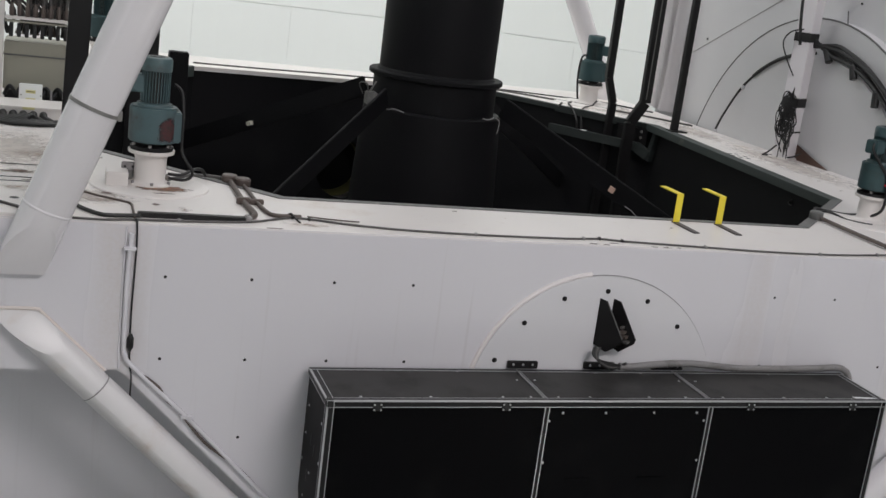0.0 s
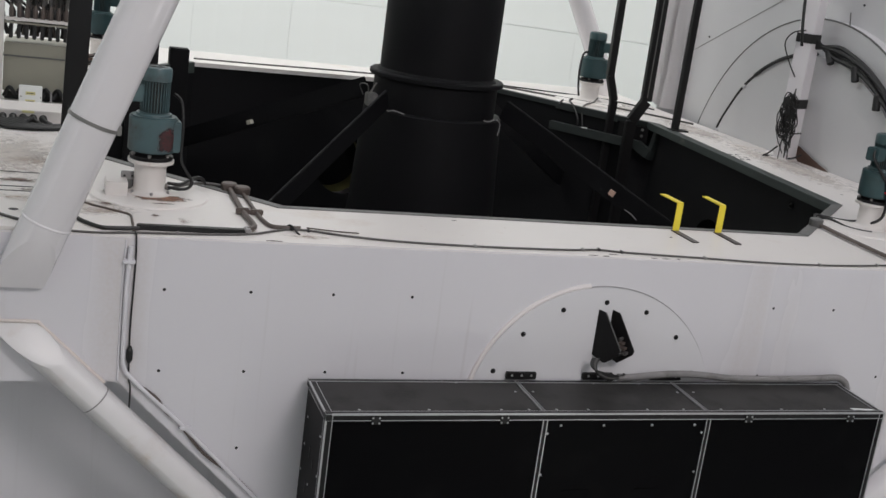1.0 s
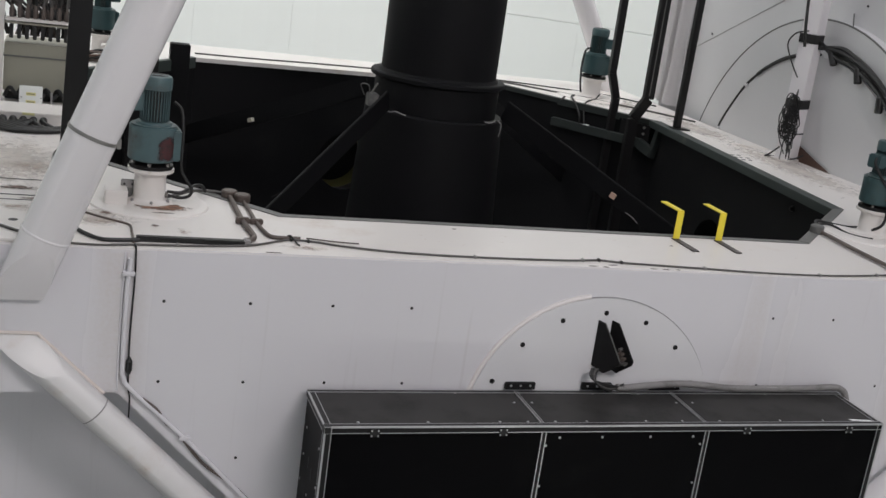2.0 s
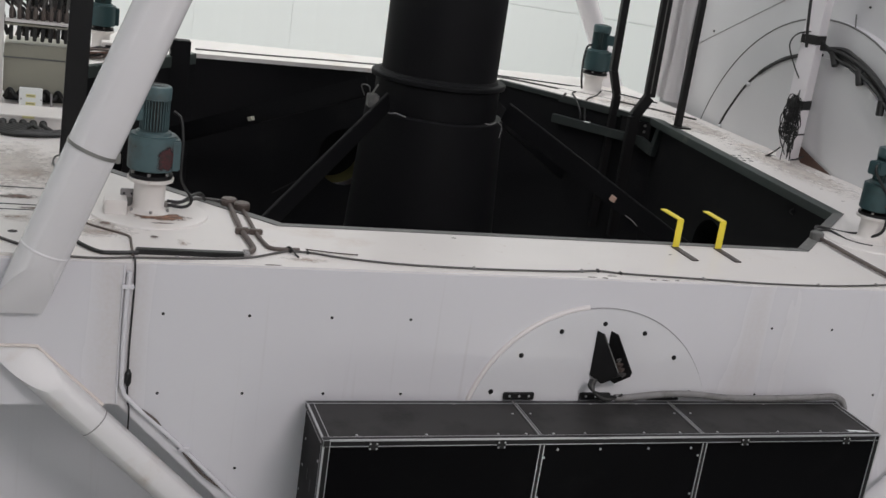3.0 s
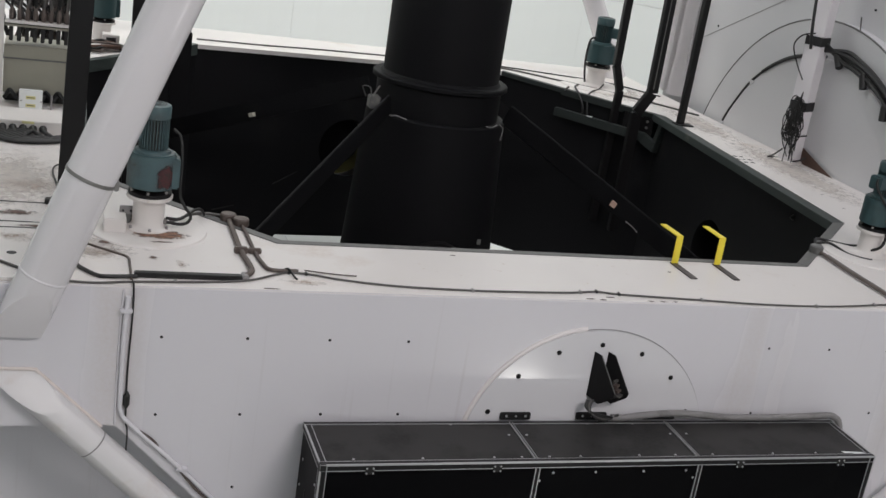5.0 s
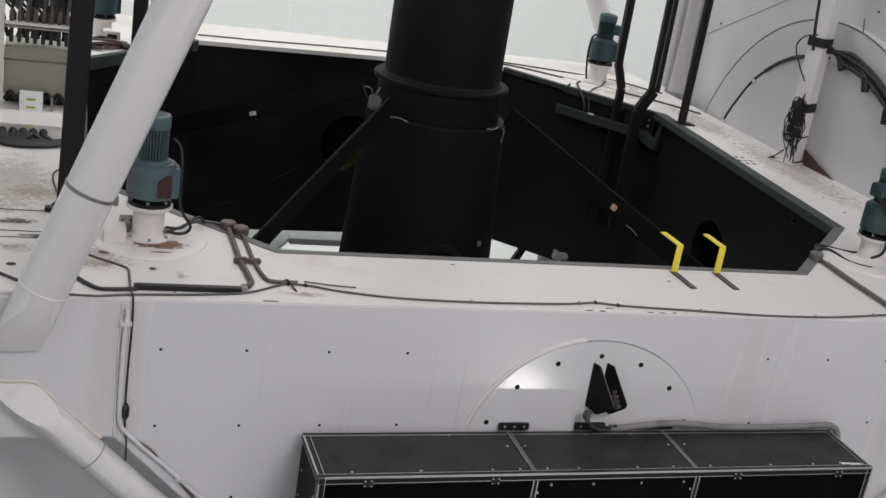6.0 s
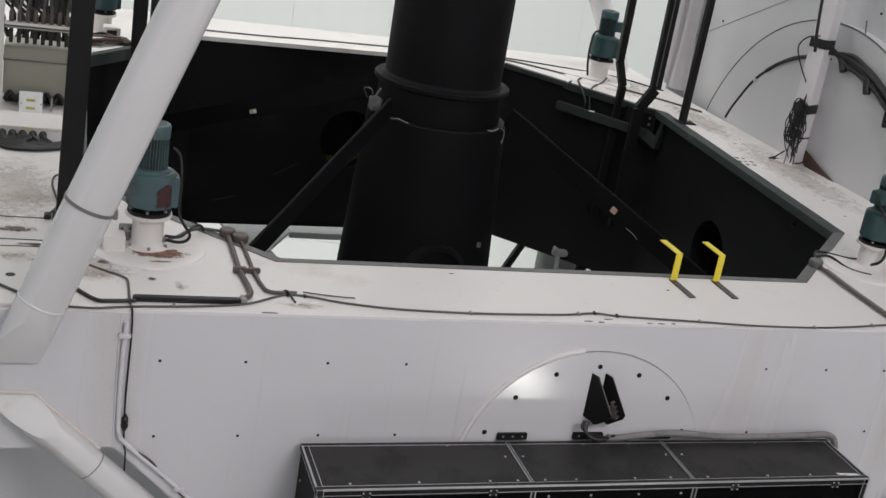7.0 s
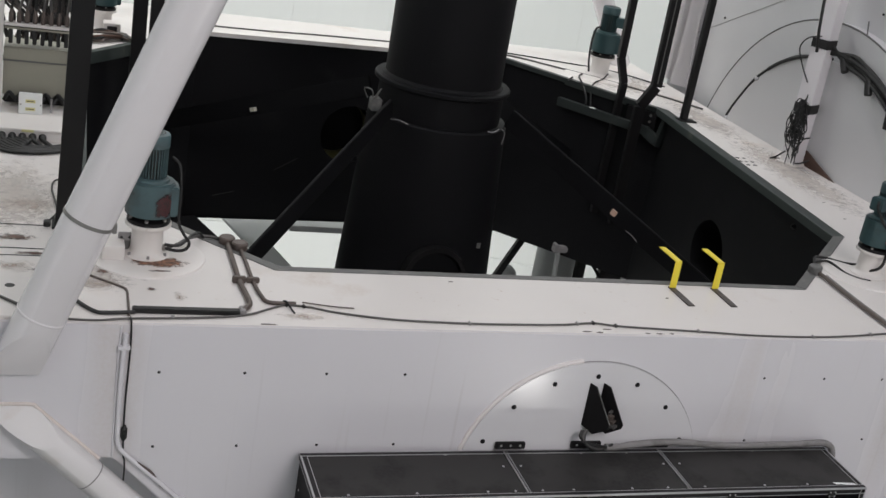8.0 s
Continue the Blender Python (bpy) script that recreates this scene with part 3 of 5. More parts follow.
# ---- black equipment case ----
BX0, BX1, BF, BB, BT, BL = -0.919, 1.607, -0.388, -0.036, 2.358, 1.62
case = thing("equipment_case", "long black panelled equipment case with aluminium edges", "equipment case", (BX0, BB, BL))
oc = (BX0, BB, BL)
DIV = [BX0, -0.022, 0.722, BX1]
part("core", local(prism([(BF + 0.012, BL + 0.01), (BF + 0.012, BT - 0.012), (BB, BT - 0.012), (BB, 1.84), (-0.12, 1.72), (-0.2, BL + 0.01)], "x", BX0 + 0.012, BX1 - 0.012), oc), POSTBLACK, case)
for a, b in zip(DIV, DIV[1:]):
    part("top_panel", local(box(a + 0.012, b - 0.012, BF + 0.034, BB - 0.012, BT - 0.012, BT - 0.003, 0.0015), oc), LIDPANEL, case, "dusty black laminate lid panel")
    # front takes the tone darkened for what it reflects
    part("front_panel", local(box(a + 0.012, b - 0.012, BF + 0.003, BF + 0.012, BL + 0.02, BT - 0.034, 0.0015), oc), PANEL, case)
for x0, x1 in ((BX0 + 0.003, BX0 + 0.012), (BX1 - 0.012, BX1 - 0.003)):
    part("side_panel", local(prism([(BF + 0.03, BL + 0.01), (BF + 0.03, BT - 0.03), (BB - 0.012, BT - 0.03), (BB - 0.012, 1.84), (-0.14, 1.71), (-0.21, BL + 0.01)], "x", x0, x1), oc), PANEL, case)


def edge_profile(p, q, out1, out2):
    """A slotted edge profile: dark core with a bright rail on each of its two outer sides."""
    p, q, a, b = Vector(p), Vector(q), Vector(out1), Vector(out2)
    c = (a + b) * -0.013
    part("edge_profile", local(bar(p + c, q + c, 0.0255, 0.0255, a), oc), POSTBLACK, case, "black slotted edge profile")
    for off in (-0.003 * a - 0.003 * b, -0.027 * a - 0.001 * b, -0.001 * a - 0.027 * b):
        w = 0.0065 if off.length < 0.01 else 0.003
        part("bright_rail", local(bar(p + off, q + off, w, w, a), oc), ALU, case, "bright aluminium edge rail")


X, Y, Z = Vector((1, 0, 0)), Vector((0, 1, 0)), Vector((0, 0, 1))
edge_profile((BX0, BF, BT), (BX1, BF, BT), -Y, Z)
edge_profile((BX0, BB, BT), (BX1, BB, BT), Y, Z)
for x, s in ((BX0, -X), (BX1, X)):
    edge_profile((x, BF + 0.001, BT - 0.001), (x, BB, BT - 0.001), s, Z)
    edge_profile((x, BF, BL), (x, BF, BT - 0.002), s, -Y)
for x in DIV[1:3]:
    part("mid_profile", local(bar((x, BF + 0.006, BL), (x, BF + 0.006, BT - 0.03), 0.02, 0.008, Y), oc), POSTBLACK, case)
    for dx in (-0.009, 0.009):
        part("bright_rail", local(bar((x + dx, BF + 0.001, BL), (x + dx, BF + 0.001, BT - 0.03), 0.0036, 0.005, Y), oc), ALU, case)
    part("bright_rail", local(bar((x - 0.007, BF + 0.03, BT - 0.001), (x - 0.007, BB - 0.012, BT - 0.001), 0.006, 0.005, Z), oc), ALU, case)
    part("bright_rail", local(bar((x + 0.006, BF + 0.03, BT - 0.002), (x + 0.006, BB - 0.012, BT - 0.002), 0.003, 0.004, Z), oc), ALU, case)
part("corner_cap", local(box(BX0 - 0.003, BX0 + 0.028, BF - 0.003, BF + 0.028, BT - 0.03, BT + 0.002, 0.004), oc), RUBBER, case, "black plastic corner cap")
head = lathe([(0.0058, 0), (0.005, 0.0025), (0, 0.003)], (0, 0, 0), (0, 0, 1), 10)
rivet = part("rivet", local(head, (0, 0, 0)), ALU, case)
spots = [(x, BF + 0.045, BT - 0.003, 0) for x in (-0.78, -0.5, -0.2, -0.08, 0.04, 0.18, 0.45, 0.62, 0.80, 1.1, 1.32, 1.52)]
spots += [(x, -0.16, BT - 0.003, 0) for x in (-0.07, 0.01, 0.69, 0.77)] + [(x, BB - 0.03, BT - 0.003, 0) for x in (-0.3, 0.33, 0.55, 1.2)]
spots += [(x, BF + 0.003, z, 1) for x in (-0.005, 0.7) for z in (2.27, 2.09, 1.9)] + [(x, BF + 0.003, 2.305, 1) for x in (0.05, 0.24, 0.46, 0.66)]
spots += [(BX0 + 0.003, y, z, 2) for y, z in ((-0.33, 2.24), (-0.10, 2.22), (-0.34, 2.08), (-0.07, 1.98), (-0.21, 1.98), (-0.3, 1.9), (-0.14, 1.85), (-0.09, 2.1))]
for k, (x, y, z, face) in enumerate(spots):
    ob = rivet if k == 0 else new("rivet", rivet.data)
    ob.parent = case
    ob.matrix_basis = pose(x - oc[0], y - oc[1], z - oc[2], *((0, 0, 0), (90, 0, 0), (0, -90, 0))[face])
for y, z in ((-0.19, 2.11), (-0.25, 2.09), (-0.17, 1.95)):
    part("side_slot", local(box(BX0 + 0.001, BX0 + 0.0045, y - 0.006, y + 0.006, z - 0.025, z + 0.025, 0.001), oc), RUBBER, case)
for hx in (-0.723, -0.199, 0.913, 1.427):
    h = part("hinge", local(box(hx - 0.019, hx + 0.019, BF - 0.005, BF - 0.001, BT - 0.042, BT - 0.008, 0.002), oc), RUBBER, case, "small black hinge with four screws")
    for dx in (-0.013, 0.013):
        for dz in (-0.015, -0.036):
            s = new("hinge_screw", rivet.data)
            s.parent = h
            s.matrix_basis = pose(hx + dx - oc[0], BF - 0.005 - oc[1], BT + dz - oc[2], 90) @ Matrix.Diagonal((0.7, 0.7, 1, 1))
for a, b in ((-0.063, 0.075), (0.294, 0.438), (0.622, 0.778)):
    h = part("mount_tab", local(box(a, b, -0.03, -0.0125, 2.357, 2.388 if a < 0.6 else 2.37, 0.003), oc), POSTBLACK, case, "black mounting tab screwed to the plate")
    for f in (0.18, 0.5, 0.82):
        s = new("tab_screw", rivet.data)
        s.parent = h
        s.matrix_basis = pose(a + (b - a) * f - oc[0], -0.03 - oc[1], 2.375 - oc[2], 90)
for x in (0.10, 0.43):
    part("handle_slot", local(box(x, x + 0.12, BF + 0.001, BF + 0.006, 2.0, 2.02, 0.002), oc), PANEL, case)
tagged(finish(prism([(1.46, -0.335), (1.565, -0.345), (1.58, -0.365), (1.53, -0.362), (1.5, -0.35), (1.47, -0.352)], "z", BT - 0.002, BT - 0.0005), "paper_scrap", DOME), "torn scrap of white paper on the case lid", "paper scrap")

cable("corrugated_conduit", "grey corrugated conduit lying along the case", [(0.44, -0.066, 2.386), (0.5, -0.06, 2.382), (0.6, -0.05, 2.388), (0.73, -0.045, 2.395), (0.85, -0.045, 2.392), (1.03, -0.05, 2.378), (1.3, -0.05, 2.377), (1.48, -0.05, 2.382), (1.57, -0.05, 2.386), (1.62, -0.045, 2.375), (1.66, -0.04, 2.34), (1.68, -0.035, 2.25), (1.68, -0.03, 1.9)], 0.0155, HOSEGREY, 22, 10, rib=0.05)
for k in range(4):
    cable("bundled_cable", "grey cable curling out of the bracket", [(0.31 + 0.01 * k, -0.06, 2.47), (0.30 + 0.008 * k, -0.075, 2.445), (0.33, -0.08 - 0.004 * k, 2.42 - 0.003 * k), (0.40, -0.08, 2.402 - 0.008 * k), (0.47, -0.07, 2.385 + 0.006 * k)], 0.0048, GREYCABLE if k == 2 else RUBBER, group="bracket cables")

# ---- deck: cables, conduits, yellow brackets ----
D = TOP
cable("deck_cable", "grey cable clipped along the deck edge", [(x, y - 0.01, D + 0.005) for x, y in ((-1.9, 0.03), (-1.847, 0.026), (-1.743, 0.02), (-1.62, 0.042), (-1.385, 0.06), (-1.186, 0.095), (-1.06, 0.17), (-1.001, 0.2), (-0.911, 0.188), (-0.791, 0.14), (-0.565, 0.09), (-0.251, 0.071), (0.0, 0.075), (0.192, 0.085), (0.331, 0.107), (0.43, 0.085), (0.62, 0.066), (0.823, 0.049), (1.107, 0.022), (1.404, 0.02), (1.62, 0.04), (1.85, 0.075), (2.1, 0.1))], 0.0046, GREYCABLE, 8)
for x, y in ((-1.46, 0.06), (-1.0, 0.2), (-0.93, 0.19), (-0.251, 0.071), (0.25, 0.095), (0.331, 0.107), (0.43, 0.085), (0.823, 0.05), (1.404, 0.02), (1.75, 0.06)):
    dark = x in (-1.0, -0.93, 0.331, 0.43)
    tagged(finish(box(x - 0.006, x + 0.006, y - 0.021, y + 0.001, D, D + 0.013, 0.003), "cable_clip", RUBBER if dark else CONDUIT), "black cable clip on the deck" if dark else "pale grey cable clip on the deck", "cable clip", "deck cable clips")
tagged(finish(hose([(-1.012, 0.205, D + 0.015), (-1.0, 0.19, D + 0.02), (-0.985, 0.15, D + 0.006), (-0.978, 0.12, D + 0.004)], 0.004), "cable_tie", RUBBER, smooth=True), "loose black cable tie end", "cable tie")
tagged(finish(hose([(-0.93, 0.22, D + 0.006), (-0.85, 0.2, D + 0.005), (-0.78, 0.185, D + 0.005), (-0.72, 0.178, D + 0.005)], 0.003), "loose_wire", BRONZE, smooth=True), "short loose wire on the deck", "wire")
for pts, r, lab in (([(-1.164, 0.835), (-1.164, 0.65), (-1.163, 0.41), (-1.151, 0.25), (-1.152, 0.17), (-1.187, 0.115)], 0.0115, "thick brown-grey capped conduit on the deck"), ([(-1.115, 0.775), (-1.108, 0.61), (-1.105, 0.415), (-1.092, 0.27), (-1.066, 0.205), (-0.96, 0.2)], 0.0085, "slim brown-grey capped conduit on the deck")):
    cd = thing("capped_conduit", lab, "conduit", (*pts[0], D), "capped conduits")
    part("pipe", local(hose([(x, y, D + r) for x, y in pts], r, 12, 6), (*pts[0], D)), BRONZE, cd, smooth=True)
    part("cap", local(lathe([(0, 0), (0.034, 0), (0.036, 0.004), (0.036, 0.03), (0.031, 0.036), (0, 0.036)], (*pts[0], D), seg=24), (*pts[0], D)), BRONZE, cd, "round brown-grey cap", smooth=True)
    part("saddle", local(box(pts[2][0] - 0.029, pts[2][0] + 0.027, pts[2][1] - 0.012, pts[2][1] + 0.012, D, D + 2 * r + 0.006, 0.004), (*pts[0], D)), BRONZE, cd)
tagged(finish(box(-1.61, -1.20, 0.085, 0.118, D, D + 0.02, 0.003), "cable_trough", RUBBER), "flat black cable trough along the deck edge", "cable trough")
tagged(finish(box(-1.20, -1.175, 0.085, 0.14, D, D + 0.022, 0.004), "trough_end", CONDUIT), "pale taped end of a cable trough", "tape")
cable("black_cable", "black cable running along the deck edge", [(-1.83, 0.21, D + 0.008), (-1.80, 0.15, D + 0.008), (-1.745, 0.08, D + 0.008), (-1.70, 0.072, D + 0.008), (-1.6, 0.078, D + 0.01)], 0.008, RUBBER)
cable("thin_cable", "thin brown-grey cable across the deck", [(-1.80, 0.47, D + 0.004), (-1.75, 0.415, D + 0.004), (-1.65, 0.33, D + 0.004), (-1.622, 0.29, D + 0.004), (-1.62, 0.2, D + 0.004), (-1.622, 0.06, D + 0.004)], 0.005, BRONZE)
cable("thin_cable", "thin dark cable across the deck", [(-2.3, 0.32, D + 0.005), (-2.15, 0.25, D + 0.005), (-2.06, 0.17, D + 0.005), (-1.99, 0.10, D + 0.005)], 0.006, GREYCABLE)
tagged(finish(box(-2.2, -1.94, 0.012, 0.03, D, D + 0.012, 0.003), "edge_strip", DECK), "white painted strip along the deck edge", "edge strip")


def yellow_bracket(x):
    ob = thing("yellow_bracket", "yellow painted bent flat-bar bracket on a steel foot", "bracket", (x, 0.53, D), "yellow brackets")
    w = 0.0175
    part("foot", box(-w, w, -0.215, 0.0, 0.0, 0.006, 0.0015), FOOTSTEEL, ob, "bare dull steel foot strip")
    part("upright", box(-w, w, -0.018, -0.012, 0.006, 0.139, 0.0015), YELLOW, ob)
    part("arm", box(-w, w, -0.018, 0.165, 0.139, 0.145, 0.0015), YELLOW, ob)
    return ob


yb = yellow_bracket(0.935)
copy_thing(yb, pose(1.172, 0.535, D, 0, 0, -1))

# right-hand conduit and fitting at the rim
fit_box = tagged(finish(lathe([(0, 0), (0.034, 0), (0.036, 0.004), (0.036, 0.04), (0.03, 0.046), (0, 0.046)], (1.925, 0.79, D), seg=20), "conduit_fitting", LIP, smooth=True), "grey round conduit fitting at the rim", "fitting")
cable("rim_conduit", "brown-grey conduit from the rim to the deck edge", [(1.935, 0.77, D + 0.016), (1.915, 0.471, D + 0.016), (1.906, 0.15, D + 0.016), (1.905, 0.05, D + 0.016)], 0.0105, BRONZE)
cable("rim_conduit", "thin pale conduit beside a thicker one", [(1.975, 0.75, D + 0.009), (1.955, 0.471, D + 0.009), (1.946, 0.15, D + 0.009)], 0.0035, CONDUIT)
cable("motor_cable", "black motor cable curving over the deck", [(1.945, 0.83, D + 0.03), (2.03, 0.95, D + 0.03), (2.13, 0.99, D + 0.012), (2.22, 0.93, D + 0.01), (2.28, 0.88, D + 0.03), (2.3, 0.86, D + 0.08)], 0.008, RUBBER)
cable("motor_cable", "black motor cable curving over the deck", [(2.0, 0.90, D + 0.02), (2.1, 0.92, D + 0.02), (2.12, 0.79, D + 0.01), (2.16, 0.72, D + 0.01), (2.21, 0.69, D + 0.01)], 0.007, RUBBER)

# ---- drive motors ----


def drive_motor(label, at, turn, body, box_side=1, red=False):
    ob = thing("drive_motor", label, "motor", at, "mirror cover motors")
    ob.rotation_euler = (0, 0, radians(turn))
    part("pad", lathe([(0, 0), (0.25, 0), (0.246, 0.007), (0.225, 0.012), (0.21, 0.012), (0, 0.012)], (0, 0, 0), seg=48), DECK, ob, "raised white round pad", smooth=True)
    ped = part("pedestal", lathe([(0.098, 0.01), (0.098, 0.016), (0.074, 0.024), (0.067, 0.034), (0.066, 0.125), (0.074, 0.14), (0.094, 0.145), (0.096, 0.15), (0.096, 0.16), (0, 0.16)], (0, 0, 0), seg=40), DECK, ob, "white flanged pedestal", smooth=True)
    part("base_flange", lathe([(0, 0.16), (0.088, 0.16), (0.09, 0.164), (0.09, 0.176), (0.075, 0.18), (0.06, 0.185), (0.06, 0.2), (0, 0.2)], (0, 0, 0), seg=40), POSTBLACK, ob, "oily black flange", smooth=True)
    for k in range(6):
        a = radians(60 * k + 20)
        part("flange_bolt", lathe([(0, 0.176), (0.008, 0.176), (0.008, 0.188), (0, 0.188)], (0.08 * math.cos(a), 0.08 * math.sin(a), 0), seg=6), STEEL, ob)
    gear = part("gearbox", bevelled(prism([(0.1 * math.cos(t), 0.092 * math.sin(t)) for t in [2 * math.pi * k / 40 for k in range(40)]], "z", 0.195, 0.345), 0.006, 2), body, ob, smooth=True)
    part("gearbox_cover", box(0.07, 0.112, -0.055, 0.04, 0.2, 0.33, 0.006), body, ob)
    part("adapter", lathe([(0, 0.345), (0.075, 0.345), (0.072, 0.356), (0.06, 0.36), (0, 0.36)], (0, 0, 0), seg=32), body, ob, smooth=True)
    bm = lathe([(0, 0.356), (0.05, 0.356), (0.05, 0.5), (0, 0.5)], (0, 0, 0), seg=32)
    drum = part("motor_body", bm, FINGAP, ob, "dusty drum darkened with the shade between the cooling fins", smooth=True)
    fin = None
    for k in range(30):
        o2 = fin = part("fin", box(0.048, 0.0605, -0.0018, 0.0018, 0.362, 0.497), body, drum) if k == 0 else new("fin", fin.data)
        o2.parent = drum
        o2.rotation_euler = (0, 0, 2 * math.pi * k / 30)
    cap = part("fan_cowl", lathe([(0.058, 0.49), (0.0635, 0.492), (0.064, 0.536), (0.06, 0.546), (0.05, 0.55), (0, 0.55)], (0, 0, 0), seg=36), body, ob, "rounded fan cowl", smooth=True)
    for k in range(3):
        part("vent_ring", lathe([(0.014 + 0.012 * k, 0.5502), (0.018 + 0.012 * k, 0.5515), (0.02 + 0.012 * k, 0.5502)], (0, 0, 0), seg=28), POSTBLACK, cap)
    part("terminal_box", box(-0.125 if box_side < 0 else 0.045, -0.045 if box_side < 0 else 0.125, -0.035, 0.035, 0.4, 0.475, 0.006), body, ob, "square terminal box")
    if red:
        bm = bmesh.new()
        g = [[bm.verts.new((0.1008 * math.cos(radians(a)), 0.0928 * math.sin(radians(a)), 0.203 + 0.012 * k)) for k in range(10)] for a in range(-92, -4, 8)]
        for c0, c1 in zip(g, g[1:]):
            for k in range(9):
                bm.faces.new((c0[k], c1[k], c1[k + 1], c0[k + 1]))
        part("red_paint_patch", bm, REDWEAR, ob, "worn patch of dark red paint")
    return ob


m1 = drive_motor("teal electric drive motor with red paint patch on a white pedestal", (-1.527, 0.66, D), 0, TEAL, -1, True)
drive_motor("dark teal electric drive motor by the rear rim", (2.55, 5.10, D), -28, DARKTEAL, 1).scale = (1.2, 1.2, 1.1)
drive_motor("dark teal electric drive motor with red cable ties", (2.268, 0.80, D), 20, DARKTEAL, -1).scale = (1.0, 1.0, 0.95)
drive_motor("dark teal electric drive motor beside a black post", (-1.60, 4.95, D), 20, DARKTEAL, 1)
cable("motor_cable", "dark cable looping from a motor to its pedestal", [(-1.445, 0.70, 3.34), (-1.415, 0.68, 3.31), (-1.405, 0.655, 3.22), (-1.405, 0.64, 3.08), (-1.385, 0.63, 3.03), (-1.355, 0.63, 2.985), (-1.365, 0.63, 2.955), (-1.40, 0.63, 2.945), (-1.455, 0.64, 2.95)], 0.0068, RUBBER)
cable("motor_cable", "dark cable curling from a pedestal over the rim", [(-1.455, 0.645, 2.965), (-1.40, 0.64, 2.965), (-1.36, 0.68, 2.975), (-1.325, 0.76, 2.97), (-1.29, 0.82, 2.955), (-1.27, 0.84, 2.925)], 0.007, RUBBER)
cable("motor_cable", "grey cable along the rim beside a motor", [(-1.45, 0.67, 2.935), (-1.39, 0.72, 2.94), (-1.34, 0.81, 2.93), (-1.27, 0.87, 2.922), (-1.18, 0.86, 2.918)], 0.007, GREYCABLE)
clip_box = thing("pedestal_bracket", "dirty grey bracket with holes beside a motor pedestal", "bracket", (-1.615, 0.68, D + 0.012))
part("upright", box(-0.012, 0.022, -0.012, 0.012, 0.0, 0.075, 0.003), LIP, clip_box)
part("tab", box(-0.03, 0.03, -0.016, 0.0, 0.05, 0.085, 0.003), CONDUIT, clip_box)
for k in (-0.016, 0.016):
    part("bolt", rod((k, -0.016, 0.067), (k, -0.022, 0.067), 0.005, 8), RUBBER, clip_box)
part("gland", rod((0.125, -0.03, 0.03), (0.165, -0.035, 0.035), 0.014, 12, 0.003), STEEL, clip_box, "dirty steel cable gland")
for k in range(6):
    tagged(finish(lathe([(0, 0.02), (0.006, 0.02), (0.007, 0.0)], (-1.527 + 0.085 * math.cos(radians(60 * k - 88)), 0.66 + 0.085 * math.sin(radians(60 * k - 88)), D + 0.01), seg=6), "anchor_bolt", CONDUIT), "small pale anchor bolt at a pedestal foot", "bolt", "pedestal bolts")
tagged(finish(box(-1.71, -1.62, 0.57, 0.68, D, D + 0.07, 0.004), "terminal_box", DECK), "small white box beside a motor pedestal", "terminal box")
cable("motor_cable", "black cable looping from a rear motor", [(2.44, 5.02, 3.34), (2.39, 5.0, 3.32), (2.375, 5.0, 3.2), (2.38, 4.99, 3.06), (2.40, 4.99, 2.96)], 0.009, RUBBER)
cable("motor_cable", "black motor cable with red ties", [(2.20, 0.77, 3.33), (2.17, 0.75, 3.35), (2.155, 0.74, 3.31), (2.19, 0.72, 3.25), (2.25, 0.70, 3.16), (2.26, 0.70, 3.0), (2.22, 0.78, 2.93)], 0.008, RUBBER)
for z in (3.13, 3.24):
    tagged(finish(lathe([(0.011, -0.006), (0.014, 0), (0.011, 0.006)], (2.255, 0.70, z), seg=12), "red_tie", RED), "red tie round a motor cable", "cable tie", "red ties")

# rust and worn spots on the deck


def flake(name, label, cx, cy, sx, sy, mat, seed, n=16, z=0.0012):
    random.seed(seed)
    bm = bmesh.new()
    pts = [(cx + sx * (0.45 + 0.75 * random.random()) * math.cos(2 * math.pi * k / n), cy + sy * (0.45 + 0.75 * random.random()) * math.sin(2 * math.pi * k / n)) for k in range(n)]
    top = [bm.verts.new((x, y, D + z)) for x, y in pts]
    low = [bm.verts.new((cx + (x - cx) * 1.04, cy + (y - cy) * 1.04, D - 0.001)) for x, y in pts]
    bm.faces.new(top)
    for k in range(n):
        bm.faces.new((top[k], low[k], low[(k + 1) % n], top[(k + 1) % n]))
    return tagged(finish(bm, name, mat), label, "rust patch")


def stain(name, label, x, y, sx, sy, mat, z=0.0):
    ob = tagged(finish(lathe([(0, 0.0003), (0.98, 0.0003), (1.0, 0.0)], (0, 0, 0), seg=32), name, mat), label, "rust patch" if "rust" in name else "stain")
    ob.location, ob.scale = (x, y, D + z), (sx, sy, 1)
    return ob


PADRUST = stain_material("orange_brown_rust_bleed", (0.34, 0.17, 0.10), (0.06, 0.028, 0.02), 0.58)
CHIPRUST = stain_material("dark_chipped_rust", (0.16, 0.08, 0.055), (0.05, 0.03, 0.025), 0.36)
DUST = stain_material("thin_beige_dust", (0.66, 0.61, 0.57), (0.58, 0.53, 0.49), 0.5, spread=0.4, strength=0.7)
GRIME = stain_material("thin_brown_grime", (0.55, 0.46, 0.40), (0.42, 0.33, 0.27), 0.33, spread=0.35, strength=0.6)
stain("rust_patch", "orange-brown rust bleeding across a motor pad", -1.475, 0.565, 0.125, 0.06, PADRUST, 0.0125)
stain("rust_patch", "dark chipped rust below a motor pad", -1.478, 0.472, 0.07, 0.02, CHIPRUST, 0.0122)
